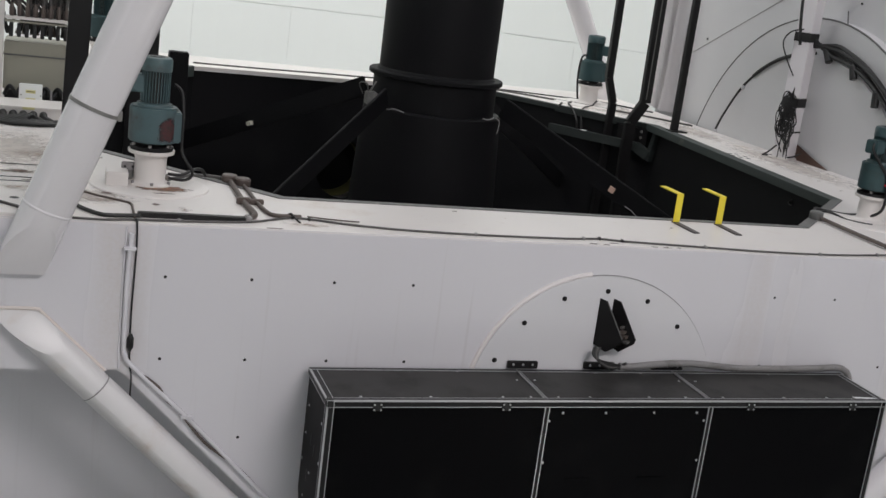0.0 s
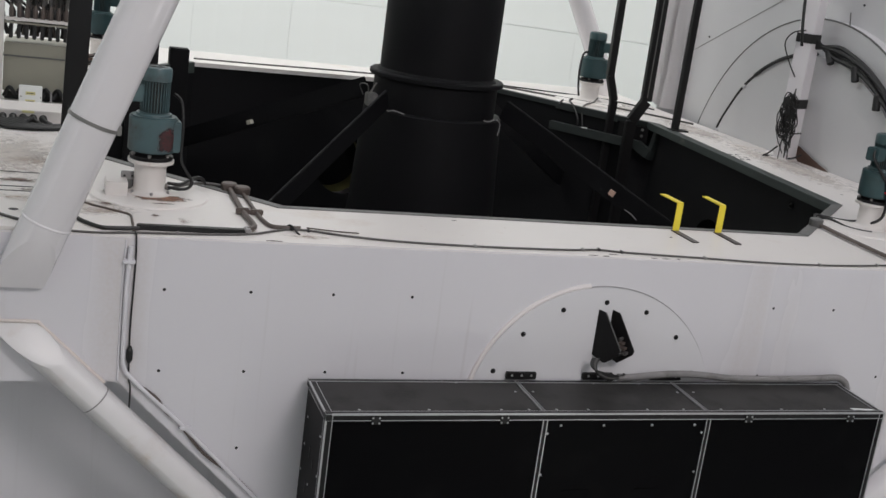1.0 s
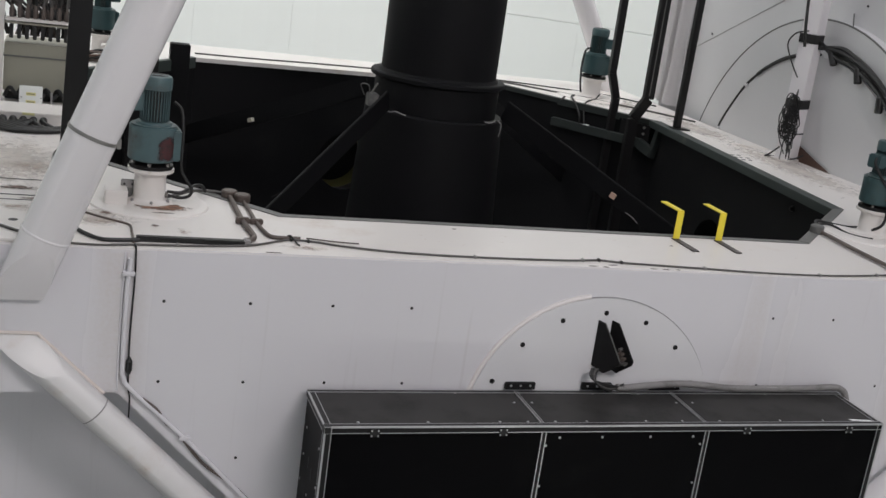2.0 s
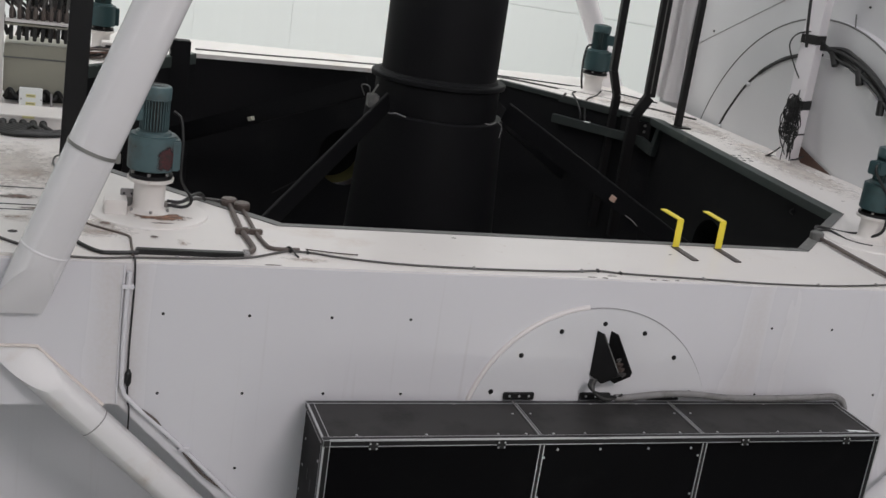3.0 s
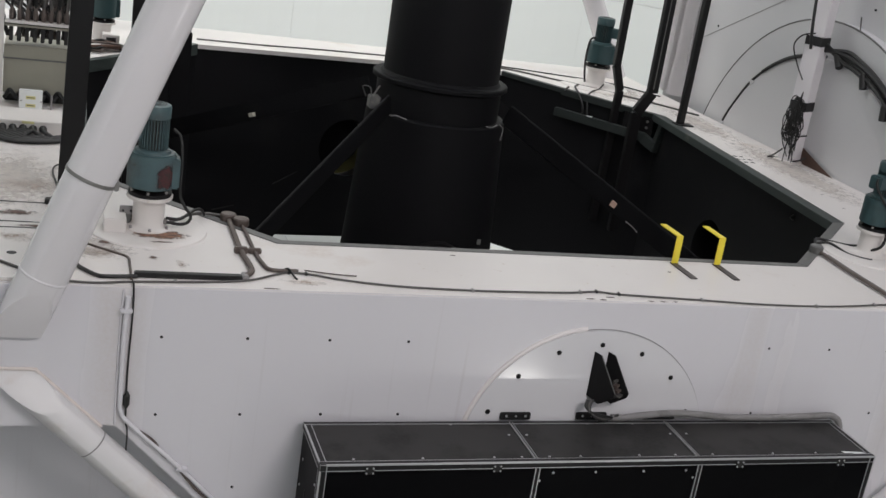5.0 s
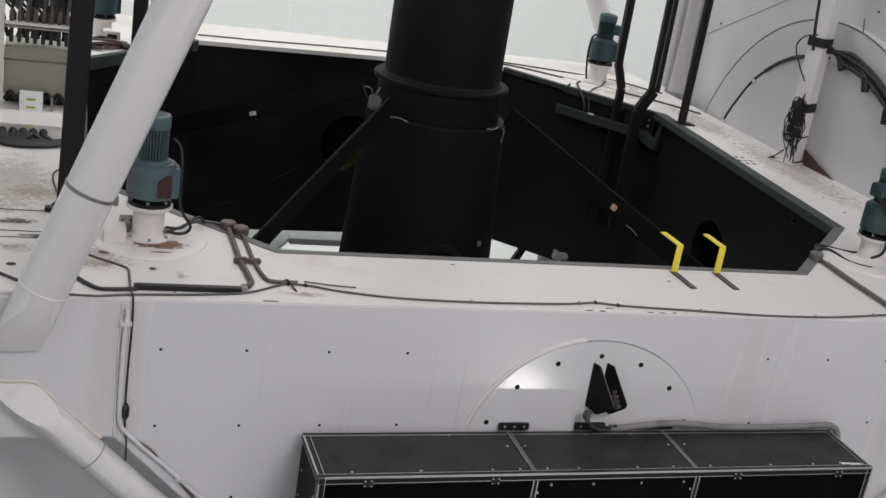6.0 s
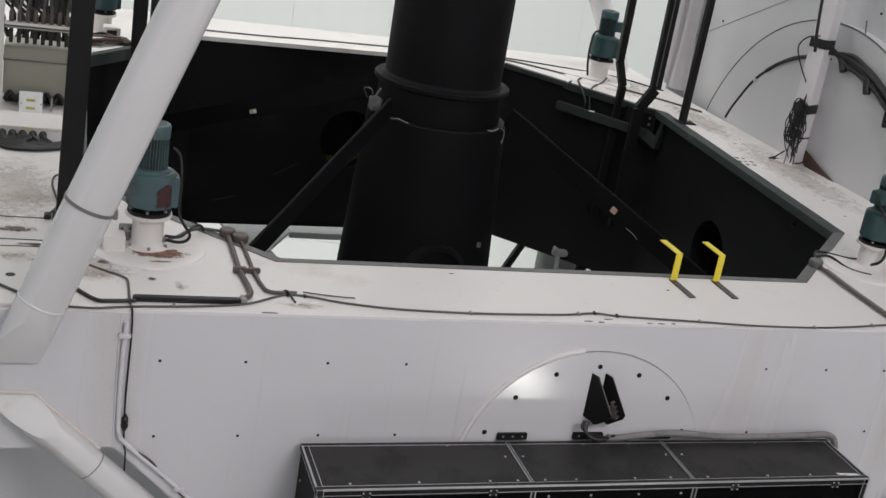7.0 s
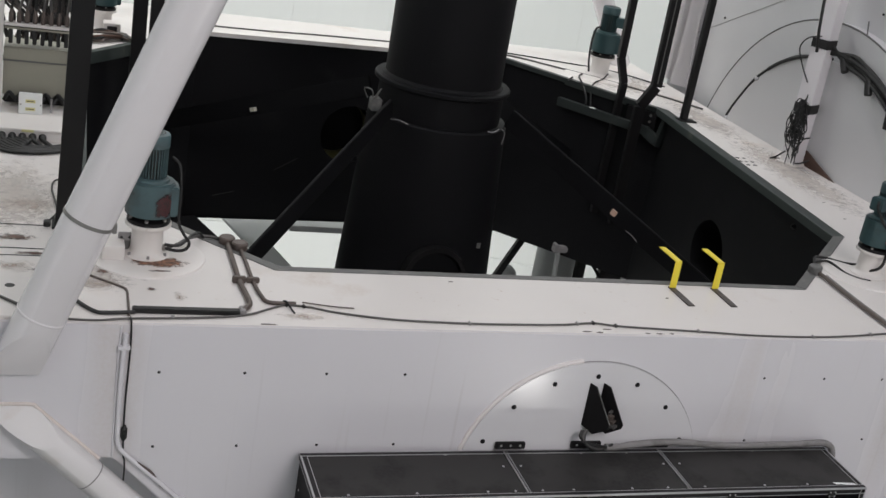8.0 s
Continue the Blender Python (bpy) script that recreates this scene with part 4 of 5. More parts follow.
for k, (x, y, sx, sy) in enumerate(((-1.52, 0.31, 0.045, 0.035), (-1.71, 0.47, 0.05, 0.035), (-1.95, 0.46, 0.07, 0.03), (-1.98, 0.63, 0.12, 0.03), (-2.05, 0.80, 0.14, 0.05), (-1.335, 0.60, 0.03, 0.05), (-1.72, 0.60, 0.035, 0.05))):
    stain("rust_patch", "small dark rust chips in the deck paint", x, y, sx, sy, CHIPRUST, 0.0028 + 0.00015 * k)
for k, (x, y, sx, sy) in enumerate(((-1.42, 0.25, 0.05, 0.10), (-1.72, 0.34, 0.16, 0.09), (-2.05, 0.5, 0.25, 0.12), (-2.0, 1.2, 0.3, 0.2), (-0.95, 0.10, 0.2, 0.07), (2.2, 0.72, 0.16, 0.08))):
    stain("grime_stain", "thin brown grime stain on the deck", x, y, sx, sy, GRIME, 0.0012 + 0.00015 * k)
for k, (x, y, sx, sy) in enumerate(((2.95, 2.6, 0.24, 1.1), (2.95, 3.9, 0.22, 0.7), (2.7, 4.9, 0.4, 0.5), (-2.1, 1.3, 0.3, 0.6), (-1.75, 0.42, 0.22, 0.18))):
    stain("dust_film", "thin beige dust film on the deck", x, y, sx, sy, DUST, 0.00015 * k)
for k in range(6):
    a = 60 * k
    flake("paint_chip", "dark chip in the deck paint", 2.69 + 0.05 * math.cos(radians(a)), 2.80 + 0.09 * math.sin(radians(a)), 0.018, 0.016, TAPE, 60 + k, 10)
flake("paint_chip", "dark chip in the deck paint", 2.69, 2.80, 0.014, 0.014, TAPE, 70, 10)
tagged(finish(lathe([(0, 0.0004), (0.017, 0.0006), (0.019, 0.0)], (-2.056, 0.31, D + 0.0005), seg=18), "deck_hole", RUBBER), "open dark bolt hole in the deck", "bolt hole")
for y, x0, x1, r in ((0.68, -2.4, -1.87, 0.0025), (0.605, -2.2, -1.92, 0.002), (0.945, -2.4, -1.92, 0.003)):
    tagged(finish(hose([(x0, y - 0.006, D + 0.001), ((x0 + x1) / 2, y + 0.002, D + 0.001), (x1, y, D + 0.001)], r, 6, 3), "deck_seam", TAPE), "dark dirty seam across the deck", "seam", "deck seams")
tagged(finish(box(-1.945, -1.915, 0.93, 0.975, D, D + 0.022, 0.004), "deck_connector", RUBBER), "small black connector on the deck", "connector")

# ---- black posts ----


def kinked_post(label, pts, wide, deep, base=None):
    ob = thing("steel_post", label, "post", pts[0], "black steel posts")
    for a, b in zip(pts, pts[1:]):
        part("post_length", local(bar(a, b, wide, deep, (0, 1, 0), 0.004), pts[0]), POSTBLACK, ob)
    if base:
        part("foot_plate", local(box(*base, 0.002), pts[0]), POSTBLACK, ob)
    return ob


kinked_post("straight black steel post standing on the deck", [(2.71, 3.80, D), (2.72, 3.80, 5.6)], 0.05, 0.05, (2.66, 2.80, 3.74, 3.84, D, D + 0.012))
kinked_post("kinked black steel post rising from inside the opening", [(2.43, 4.40, 1.9), (2.445, 4.40, 3.02), (2.375, 4.40, 3.22), (2.36, 4.40, 5.4)], 0.06, 0.05)
kinked_post("kinked double black steel post rising from inside the opening", [(2.50, 4.15, 1.9), (2.50, 4.15, 2.90), (2.605, 4.15, 3.07), (2.59, 4.15, 5.4)], 0.085, 0.05)
tagged(finish(box(2.594, 2.602, 4.118, 4.1255, 3.10, 5.3, 0.001), "post_strip", LIP), "thin worn grey strip on a black post", "strip")
kinked_post("wide black steel post standing at the opening's corner", [(-1.851, 0.97, D), (-1.795, 0.97, 5.4)], 0.093, 0.08, (-1.91, -1.79, 0.91, 1.03, D, D + 0.01))
kinked_post("black steel post by the rear rim", [(-1.375, 4.35, 1.9), (-1.375, 4.35, 5.2)], 0.098, 0.05)
kinked_post("black steel post by the rear rim", [(-1.262, 4.35, 1.9), (-1.262, 4.35, 5.2)], 0.09, 0.05)

# more wear on the deck
for k, (x, y, sx) in enumerate(((0.27, 0.035, 0.03), (0.33, 0.028, 0.02), (0.56, 0.03, 0.015), (0.62, 0.028, 0.02), (0.68, 0.03, 0.012), (0.38, 0.06, 0.02), (0.85, 0.4, 0.01), (-0.2, 0.5, 0.012), (-1.1, 0.03, 0.05), (2.62, 3.3, 0.02), (2.85, 3.1, 0.015), (2.9, 2.3, 0.02), (2.8, 2.0, 0.015), (2.95, 3.6, 0.02), (2.75, 1.7, 0.02))):
    flake("paint_chip", "flaked paint along the deck", x, y - 0.012 * (y < 0.1), sx, 0.006, BRONZE, 300 + k, 12)

# ---- fork side: post, cables, rust ----
leg = thing("cable_post", "white square cable post strapped with black tape", "post", (3.095, 2.86, D))
part("post", bevelled(prism([(-0.06, -0.06), (0.06, -0.06), (0.06, 0.06), (-0.06, 0.06)], "z", 0, 2.6), 0.004), TUBEWHITE, leg)
part("foot_plate", box(-0.09, 0.09, -0.08, 0.08, 0, 0.012, 0.003), DECK, leg)
for z, h in ((0.87, 0.035), (0.41, 0.035), (0.2, 0.008)):
    part("tape_band", box(-0.064, 0.064, -0.064, 0.064, z - h, z + h, 0.004), TAPE, leg, "black tape band round the post")
leg.rotation_euler = (0, 0, radians(28))
random.seed(11)
for k in range(13):
    cz, rz, rx = D + random.uniform(0.21, 0.40), random.uniform(0.05, 0.12), random.uniform(0.025, 0.06)
    x0 = 2.985 + random.uniform(-0.025, 0.03)
    pts = [(3.03, 2.79, D + 0.4 + 0.12 * random.random())]
    for j in range(10):
        a = 1.1 * k + 1.25 * j + random.uniform(-0.3, 0.3)
        pts.append((x0 + rx * math.cos(a), 2.765 + 0.025 * math.sin(1.7 * a + k), cz + rz * math.sin(a)))
    pts.append((2.97 + 0.1 * random.random(), 2.77, D + 0.1 * random.random() + 0.01))
    cable("tangled_cable", "thin black cable tangled on the white post", pts, 0.0037, RUBBER, 5, 6, "tangled post cables")
cable("loose_cable", "thin black cable loop at the foot of the post", [(2.98, 2.80, D + 0.1), (2.96, 2.86, D + 0.04), (2.96, 2.92, D + 0.008), (3.0, 2.93, D + 0.008), (3.08, 2.78, D + 0.02), (3.15, 2.74, D + 0.06)], 0.006, RUBBER)
cable("loose_cable", "thin black cable hanging off the post", [(3.02, 2.80, 3.83), (2.96, 2.86, 3.80), (2.94, 2.9, 3.72), (2.98, 2.87, 3.6), (3.02, 2.82, 3.5)], 0.005, RUBBER)
cable("loose_cable", "thin black cable running up the post", [(3.01, 2.80, 3.72), (2.985, 2.80, 3.85), (2.975, 2.81, 3.98), (2.97, 2.82, 4.1)], 0.011, RUBBER)


def on_disc(r, deg, x):
    return (x, BY + r * math.cos(radians(deg)), BZ + r * math.sin(radians(deg)))


def on_arc(r, deg, x):
    return (x, 2.83 + r * math.cos(radians(deg)), 2.37 + r * math.sin(radians(deg)))


# a thin dark hose draws the shaded gap at the ring's edge
cable("ring_gap_shade", "dark line for the shaded gap round the outer bearing ring", [on_disc(1.588, a, 3.228) for a in range(8, 173, 4)], 0.007, LIP, 1)
cable("arc_cable", "black cable clipped round the bearing cover", [on_arc(1.298 + 0.004 * math.sin(a * 0.3), a, 3.207) for a in range(24, 92, 4)], 0.011, RUBBER, 2)
cable("arc_cable", "black cable clipped round the bearing cover", [on_arc(1.292, a, 3.196) for a in range(54, 90, 4)], 0.014, RUBBER, 2)
for k in range(4):
    cable("bearing_cable", "thick black cable bundled round the bearing", [on_arc(1.39 - 0.024 * k - 0.0012 * (100 - a) * (k % 2), a, 3.19 - 0.014 * (k % 2)) for a in range(146, 92, -6)] + [(3.13, 2.84, 3.72 + 0.02 * k), (3.1, 2.84, 3.78 + 0.015 * k)], 0.016, RUBBER, 3, 8, "bearing cable bundle")
for a in (98, 112, 126):
    tagged(finish(local(rod(on_arc(1.27, a, 3.17), on_arc(1.35, a - 3, 3.17), 0.026, 14, 0.006), (0, 0, 0)), "cable_clamp", RUBBER, smooth=True), "black cable clamp on the bearing cover", "cable clamp", "bearing clamps")
for a in (25, 47):
    tagged(finish(rod(on_arc(1.285, a, 3.206), on_arc(1.285, a, 3.185), 0.016, 14, 0.004), "standoff", FORK, smooth=True), "small white standoff on the bearing cover", "standoff", "bearing standoffs")
tagged(finish(prism([(2.97, D), (2.95, 2.985), (2.86, 3.02), (2.74, 2.985), (2.64, 2.955), (2.54, 2.93), (2.44, D)], "x", 3.175, 3.183), "rust_plate", RUST), "rusty brown plate at the foot of the bearing", "rust patch")
tagged(finish(bar((3.24, 2.625, 3.89), (3.24, 2.65, 3.99), 0.006, 0.008), "scuff_mark", LIP), "dark scuff line on the fork arm", "scuff")
for y, z in ((4.563, 3.611), (2.62, 4.05)):
    tagged(finish(rod((3.318, y, z), (3.31, y, z), 0.008, 10), "fork_screw", POSTBLACK), "small dark screw in the fork arm", "screw", "fork screws")


def drape():
    bm = bmesh.new()
    cols, rows = 40, 26
    g = []
    for i in range(cols + 1):
        u = i / cols
        col = []
        for j in range(rows + 1):
            v = j / rows
            z = D + 0.02 + 2.6 * v
            y = 4.78 + 0.62 * u + 0.05 * math.sin(3 * v + 5 * u)
            x = 3.24 + 0.045 * math.sin(17 * u + 2.2 * v) + 0.035 * noise.noise(Vector((6 * u, 3 * v, 1.7))) + 0.05 * u
            col.append(bm.verts.new((min(x, 3.305), y, z)))
        g.append(col)
    for i in range(cols):
        for j in range(rows):
            bm.faces.new((g[i][j], g[i + 1][j], g[i + 1][j + 1], g[i][j + 1]))
    bmesh.ops.solidify(bm, geom=bm.faces[:], thickness=0.003)
    return bm


tagged(finish(drape(), "plastic_sheet", TUBEWHITE, smooth=True), "crumpled white plastic sheet hanging beside the fork", "plastic sheet")

# ---- rear right rim: track and plates ----
P3, P4 = Vector((*OCT[3], 0)), Vector((*OCT[4], 0))


def along(t, inward, z):
    d = (P4 - P3).normalized()
    p = P3 + (P4 - P3) * t + Vector((-d.y, d.x, 0)) * inward
    return (p.x, p.y, z)


track = thing("cover_track", "dark grey-green steel track bracket under the rim", "track bracket", along(0.3, 0.05, 2.69))
part("rail", local(bar(along(0.60, 0.06, 2.715), along(0.05, 0.06, 2.715), 0.05, 0.07, w=0.004), along(0.3, 0.05, 2.69)), TRACKGREEN, track)
part("end_bend", local(bar(along(0.065, 0.06, 2.71), along(-0.01, 0.06, 2.66), 0.05, 0.08, w=0.004), along(0.3, 0.05, 2.69)), TRACKGREEN, track)
part("riser", local(bar(along(-0.005, 0.05, 2.62), along(-0.03, 0.04, 2.87), 0.05, 0.06, (0, 1, 0), 0.004), along(0.3, 0.05, 2.69)), TRACKGREEN, track)
part("rim_plate", local(bar(along(0.60, 0.012, 2.88), along(0.22, 0.012, 2.88), 0.02, 0.055, w=0.002), along(0.3, 0.05, 2.69)), TRACKGREEN, track, "worn dark plate along the rim")
part("hook", local(bar(along(0.58, 0.02, 2.90), along(0.56, 0.02, 2.935), 0.02, 0.012), along(0.3, 0.05, 2.69)), LIP, track)
part("gusset", local(bar(along(0.2, 0.03, 2.80), along(0.03, 0.03, 2.80), 0.012, 0.13, w=0.002), along(0.3, 0.05, 2.69)), POSTBLACK, track)
for z in (2.79, 2.84):
    part("bolt_head", local(rod(along(0.06, 0.03, z), along(0.06, 0.048, z), 0.011, 8), along(0.3, 0.05, 2.69)), STEEL, track)
tagged(finish(bar(along(0.4, 0.07, 2.74), along(0.37, 0.07, 2.745), 0.02, 0.03), "small_tab", DOME), "small white tab on the track", "tab")
cable("motor_cable", "black cable hanging over the rear rim", [(2.36, 5.02, D + 0.02), (2.28, 4.9, D + 0.02), (2.24, 4.72, D - 0.0), (2.25, 4.62, 2.82), (2.26, 4.62, 2.74)], 0.008, RUBBER)
cable("motor_cable", "black cable hanging over the rear rim", [(2.58, 4.98, D + 0.05), (2.5, 4.9, D + 0.015), (2.38, 4.78, D + 0.01), (2.30, 4.66, 2.88), (2.29, 4.58, 2.74)], 0.007, RUBBER)
cable("deck_cable", "dark cable lying along the rear deck", [(1.2, 5.6, D + 0.008), (1.8, 5.55, D + 0.008), (2.2, 5.25, D + 0.008), (2.6, 4.85, D + 0.008), (2.9, 4.5, D + 0.008), (3.1, 4.2, D + 0.008)], 0.008, GREYCABLE)
cable("deck_cable", "thin dark cable lying along the rear deck", [(0.9, 5.68, D + 0.006), (1.7, 5.66, D + 0.006), (2.3, 5.5, D + 0.006), (2.8, 5.3, D + 0.006), (3.1, 4.9, D + 0.006)], 0.006, RUBBER)
cable("deck_cable", "thin dark cable along the rear rim", [(-0.84, 5.48, D + 0.006), (-0.3, 5.50, D + 0.006), (0.2, 5.56, D + 0.006), (0.9, 5.60, D + 0.006)], 0.007, GREYCABLE)

# ---- on the baffle: tags, tape and a small sensor ----
for x, y, z, dx, dy, mat, lab in ((1.308, 1.948, 2.769, 0.652, -0.758, PINK, "small pinkish paper tag on a black vane"), (-0.613, 3.797, 2.712, -0.625, 0.78, LABELPALE, "small white paper tag on a black vane")):
    d = Vector((dx, dy, -0.41 if dy < 0 else -0.4))
    c = Vector((x, y, z))
    tagged(finish(bar(c - d * 0.017, c + d * 0.017, 0.03, 0.034 if dy < 0 else 0.028), "paper_tag", mat), lab, "tag")
cable("loose_wire", "short pale wire on a black vane", [(1.362, 1.861, 2.69), (1.392, 1.826, 2.672), (1.417, 1.796, 2.645)], 0.0028, CONDUIT)
for a0, a1, z in ((-155, -128, 3.058), (-62, -42, 3.058)):
    cable("frayed_tape", "frayed pale tape edge on the baffle seam", [(CX + 0.447 * math.cos(radians(a)), CY + 0.447 * math.sin(radians(a)), z + 0.006 * math.sin(a * 1.7)) for a in range(a0, a1, 5)], 0.004, CONDUIT, 3, 6)
a = radians(-42)
cable("loose_wire", "thin pale wire hanging from the baffle seam", [(CX + 0.45 * math.cos(a), CY + 0.45 * math.sin(a), 3.06), (CX + 0.465 * math.cos(a + 0.06), CY + 0.465 * math.sin(a + 0.06), 3.03), (CX + 0.462 * math.cos(a + 0.03), CY + 0.462 * math.sin(a + 0.03), 2.96)], 0.003, CONDUIT)
sens = thing("limit_switch", "small dusty grey limit switch beside the baffle collar", "switch", (-0.03, 2.80, 3.10))
part("body", box(-0.035, 0.03, -0.04, 0.04, -0.05, 0.03, 0.006), LIP, sens)
part("lever", rod((-0.02, -0.03, 0.03), (0.01, -0.05, 0.1), 0.006, 10), STEEL, sens)
part("mount", box(0.03, 0.05, -0.03, 0.03, -0.04, 0.02, 0.003), POSTBLACK, sens)
cable("switch_cable", "thin grey cable from the limit switch", [(-0.05, 2.80, 3.12), (-0.07, 2.78, 3.18), (-0.10, 2.85, 3.17), (-0.06, 2.9, 3.1)], 0.004, LIP)
port = thing("baffle_port", "round black inspection port low on the baffle", "inspection port", (0.385, 2.35, 2.13))
part("port_ring", lathe([(0.17, -0.02), (0.2, -0.02), (0.205, 0.03), (0.205, 0.12), (0.17, 0.12)], (0, 0, 0), (0, 1, 0), 40), POSTBLACK, port, smooth=True)
part("port_back", lathe([(0, 0.015), (0.17, 0.015), (0.17, 0.02), (0, 0.02)], (0, 0, 0), (0, 1, 0), 40), BLACK, port)
part("port_box", box(-0.075, 0.06, -0.03, 0.014, -0.1, 0.03, 0.006), POSTBLACK, port)
tagged(finish(box(0.655, 0.68, 2.412, 2.420, 2.31, 2.345, 0.002), "small_sticker", LIP), "small grey sticker on the baffle", "sticker")

tagged(finish(lathe([(0, 0), (0.02, 0), (0.02, 0.006), (0.011, 0.008), (0.011, 0.02), (0, 0.02)], (2.526, 1.865, 2.778), (-1, 0.07, 0), 12), "wall_bolt", POSTBLACK, smooth=True), "dark bolt head in the black inner wall", "bolt")
for a, b in (((-0.135, 5.282, 1.789), (0.06, 5.294, 1.905)), ((-0.631, 5.252, 1.54), (-0.447, 5.264, 1.587))):
    tagged(finish(bar(a, b, 0.003, 0.007), "scuff_mark", TAPE), "faint grey scuff on the black inside", "scuff", "inner scuffs")

# ---- control rack on the side deck ----
jb = thing("junction_box", "low white junction box with five cable glands", "junction box", (-2.09, 2.12, D))
part("lid", box(-0.3, 0.215, 0.0, 0.28, 0.052, 0.066, 0.004), DECK, jb)
part("body", box(-0.295, 0.21, 0.004, 0.276, 0.0, 0.052, 0.003), DECK, jb)
for k in range(5):
    g = part("gland", lathe([(0, -0.035), (0.012, -0.035), (0.016, -0.028), (0.016, -0.012), (0.02, -0.01), (0.02, 0), (0, 0)], (-0.05 + 0.05 * k - 0.03, 0.004, 0.027), (0, 1, 0), 16), RUBBER, jb, "black cable gland", smooth=True)
    x0 = -2.17 + 0.05 * k
    cable("gland_cable", "black cable curving from the junction box", [(x0, 2.09, D + 0.027), (x0 + 0.015, 2.06, D + 0.022), (x0 + 0.05, 2.03 - 0.006 * k, D + 0.012), (-1.98 + 0.01 * k, 2.0 - 0.008 * k, D + 0.01), (-1.90, 1.98 + 0.01 * k, D + 0.01), (-1.84, 2.0, D + 0.01)], 0.0118, RUBBER, group="gland cables")
for k in range(9):
    y0 = 1.93 + 0.012 * k
    cable("gland_cable", "black cable heaped below the junction box", [(-2.24 + 0.02 * k, y0 + 0.1, D + 0.02), (-2.15 + 0.015 * k, y0 - 0.01, D + 0.012 + 0.004 * k), (-2.04, y0 - 0.03, D + 0.015 + 0.003 * (k % 3)), (-1.93, y0 + 0.01 * (k % 2), D + 0.012), (-1.85, y0 + 0.05, D + 0.012)], 0.009, RUBBER, group="gland cables")
sign = thing("label_block", "small white block with pale yellow labels", "label block", (-2.045, 2.66, D))
part("block", box(-0.062, 0.062, -0.04, 0.0, 0.0, 0.115, 0.003), DOME, sign)
for z in (0.075, 0.03):
    lb = part("label", box(-0.026, 0.026, -0.0425, -0.0405, z - 0.009, z + 0.009), LABELYEL, sign, "pale yellow label")
    part("text_bar", box(-0.02, 0.02, -0.0435, -0.0425, z - 0.002, z + 0.002), OCHRE, lb)
for x in (-0.05, 0.055):
    part("block_screw", rod((x, -0.0405, 0.055), (x, -0.043, 0.055), 0.004, 8), STEEL, sign)
lb = tagged(finish(box(-2.075, -2.015, 2.117, 2.12, D + 0.053, D + 0.065), "label_strip", LABELYEL), "pale yellow label on the junction box", "label")

rack = thing("cable_rack", "beige cabinet with an open rack of plugged cables", "cable rack", (-2.02, 2.85, D))
orr = (-2.02, 2.85, D)
part("cabinet", local(box(-2.20, -1.855, 2.80, 3.1, 2.955, 3.235, 0.006), orr), OLIVE, rack, "beige enamelled cabinet body")
# a dark strip stands in for the shadow at the cabinet's lid joint
part("lid_shadow_strip", local(box(-2.205, -1.85, 2.792, 3.1, 3.155, 3.163, 0.002), orr), LIP, rack, "dark strip for the shadow at the lid joint")
part("plinth", local(box(-2.19, -1.86, 2.84, 3.1, D, 2.954), orr), RUBBER, rack)
for x in (-2.225, -1.83):
    part("upright", local(box(x - 0.022, x + 0.022, 2.76, 2.82, D, 4.4, 0.003), orr), DECK, rack, "white rack upright")
for z in (3.37,):
    part("shelf", local(box(-2.2, -1.855, 2.76, 2.82, z - 0.008, z + 0.008, 0.002), orr), DECK, rack, "white shelf rail")
    part("shelf_slot", local(box(-2.2, -1.855, 2.764, 2.822, z - 0.026, z - 0.016, 0.002), orr), OLIVE, rack)
random.seed(5)
for k in range(8):
    x = -2.165 + 0.042 * k
    part("plug", local(lathe([(0, 0), (0.011, 0), (0.014, 0.01), (0.014, 0.05), (0.009, 0.06), (0.008, 0.085), (0, 0.085)], (x, 2.79, 3.378), seg=12), orr), BRONZE, rack, "brown cable plug", smooth=True)
    part("socket", local(box(x - 0.011, x + 0.011, 2.77, 2.81, 3.262, 3.34, 0.003), orr), RUBBER, rack, "black socket")
    hgt = 3.62 + 0.12 * random.random()
    lean = random.uniform(-0.05, 0.09)
    cable("rack_cable", "grey cable looping up from the rack", [(x, 2.79, 3.45), (x + lean * 0.2, 2.785, 3.52), (x + lean * 0.6, 2.78, hgt - 0.05), (x + lean, 2.80, hgt), (x + lean + 0.05, 2.86, hgt - 0.03), (x + lean + 0.06, 2.9, hgt - 0.2), (x + lean + 0.04, 2.93, 3.3)], 0.0085, GREYCABLE if k % 3 else RUBBER, 5, 8, "rack cables")
for k in range(38):
    x = random.uniform(-2.19, -1.88)
    cable("rack_cable", "black cable tangled behind the rack", [(x, 2.88, 3.27), (x + random.uniform(-0.05, 0.05), 2.9, 3.4), (x + random.uniform(-0.12, 0.12), 2.92, 3.52), (x + random.uniform(-0.15, 0.15), 2.9, 3.66), (x + random.uniform(-0.2, 0.2), 2.9, 3.85)], 0.0085, (RUBBER, BRONZE, RUBBER, GREYCABLE)[k % 4], 5, 7, "rack cables")
for k in range(5):
    x = -2.19 + 0.065 * k
    cable("floor_cable", "black cable bunched under the cabinet", [(x, 2.8, 2.93), (x + 0.03, 2.76, 2.985), (x + 0.07, 2.75, 2.94), (x + 0.1, 2.78, 2.97), (x + 0.13, 2.8, 2.93)], 0.011, RUBBER, group="cabinet cables")
tagged(finish(rod((-1.935, 2.68, D), (-1.935, 2.68, D + 0.08), 0.006, 8), "small_rod", CONDUIT), "short pale rod standing on the junction box", "rod")
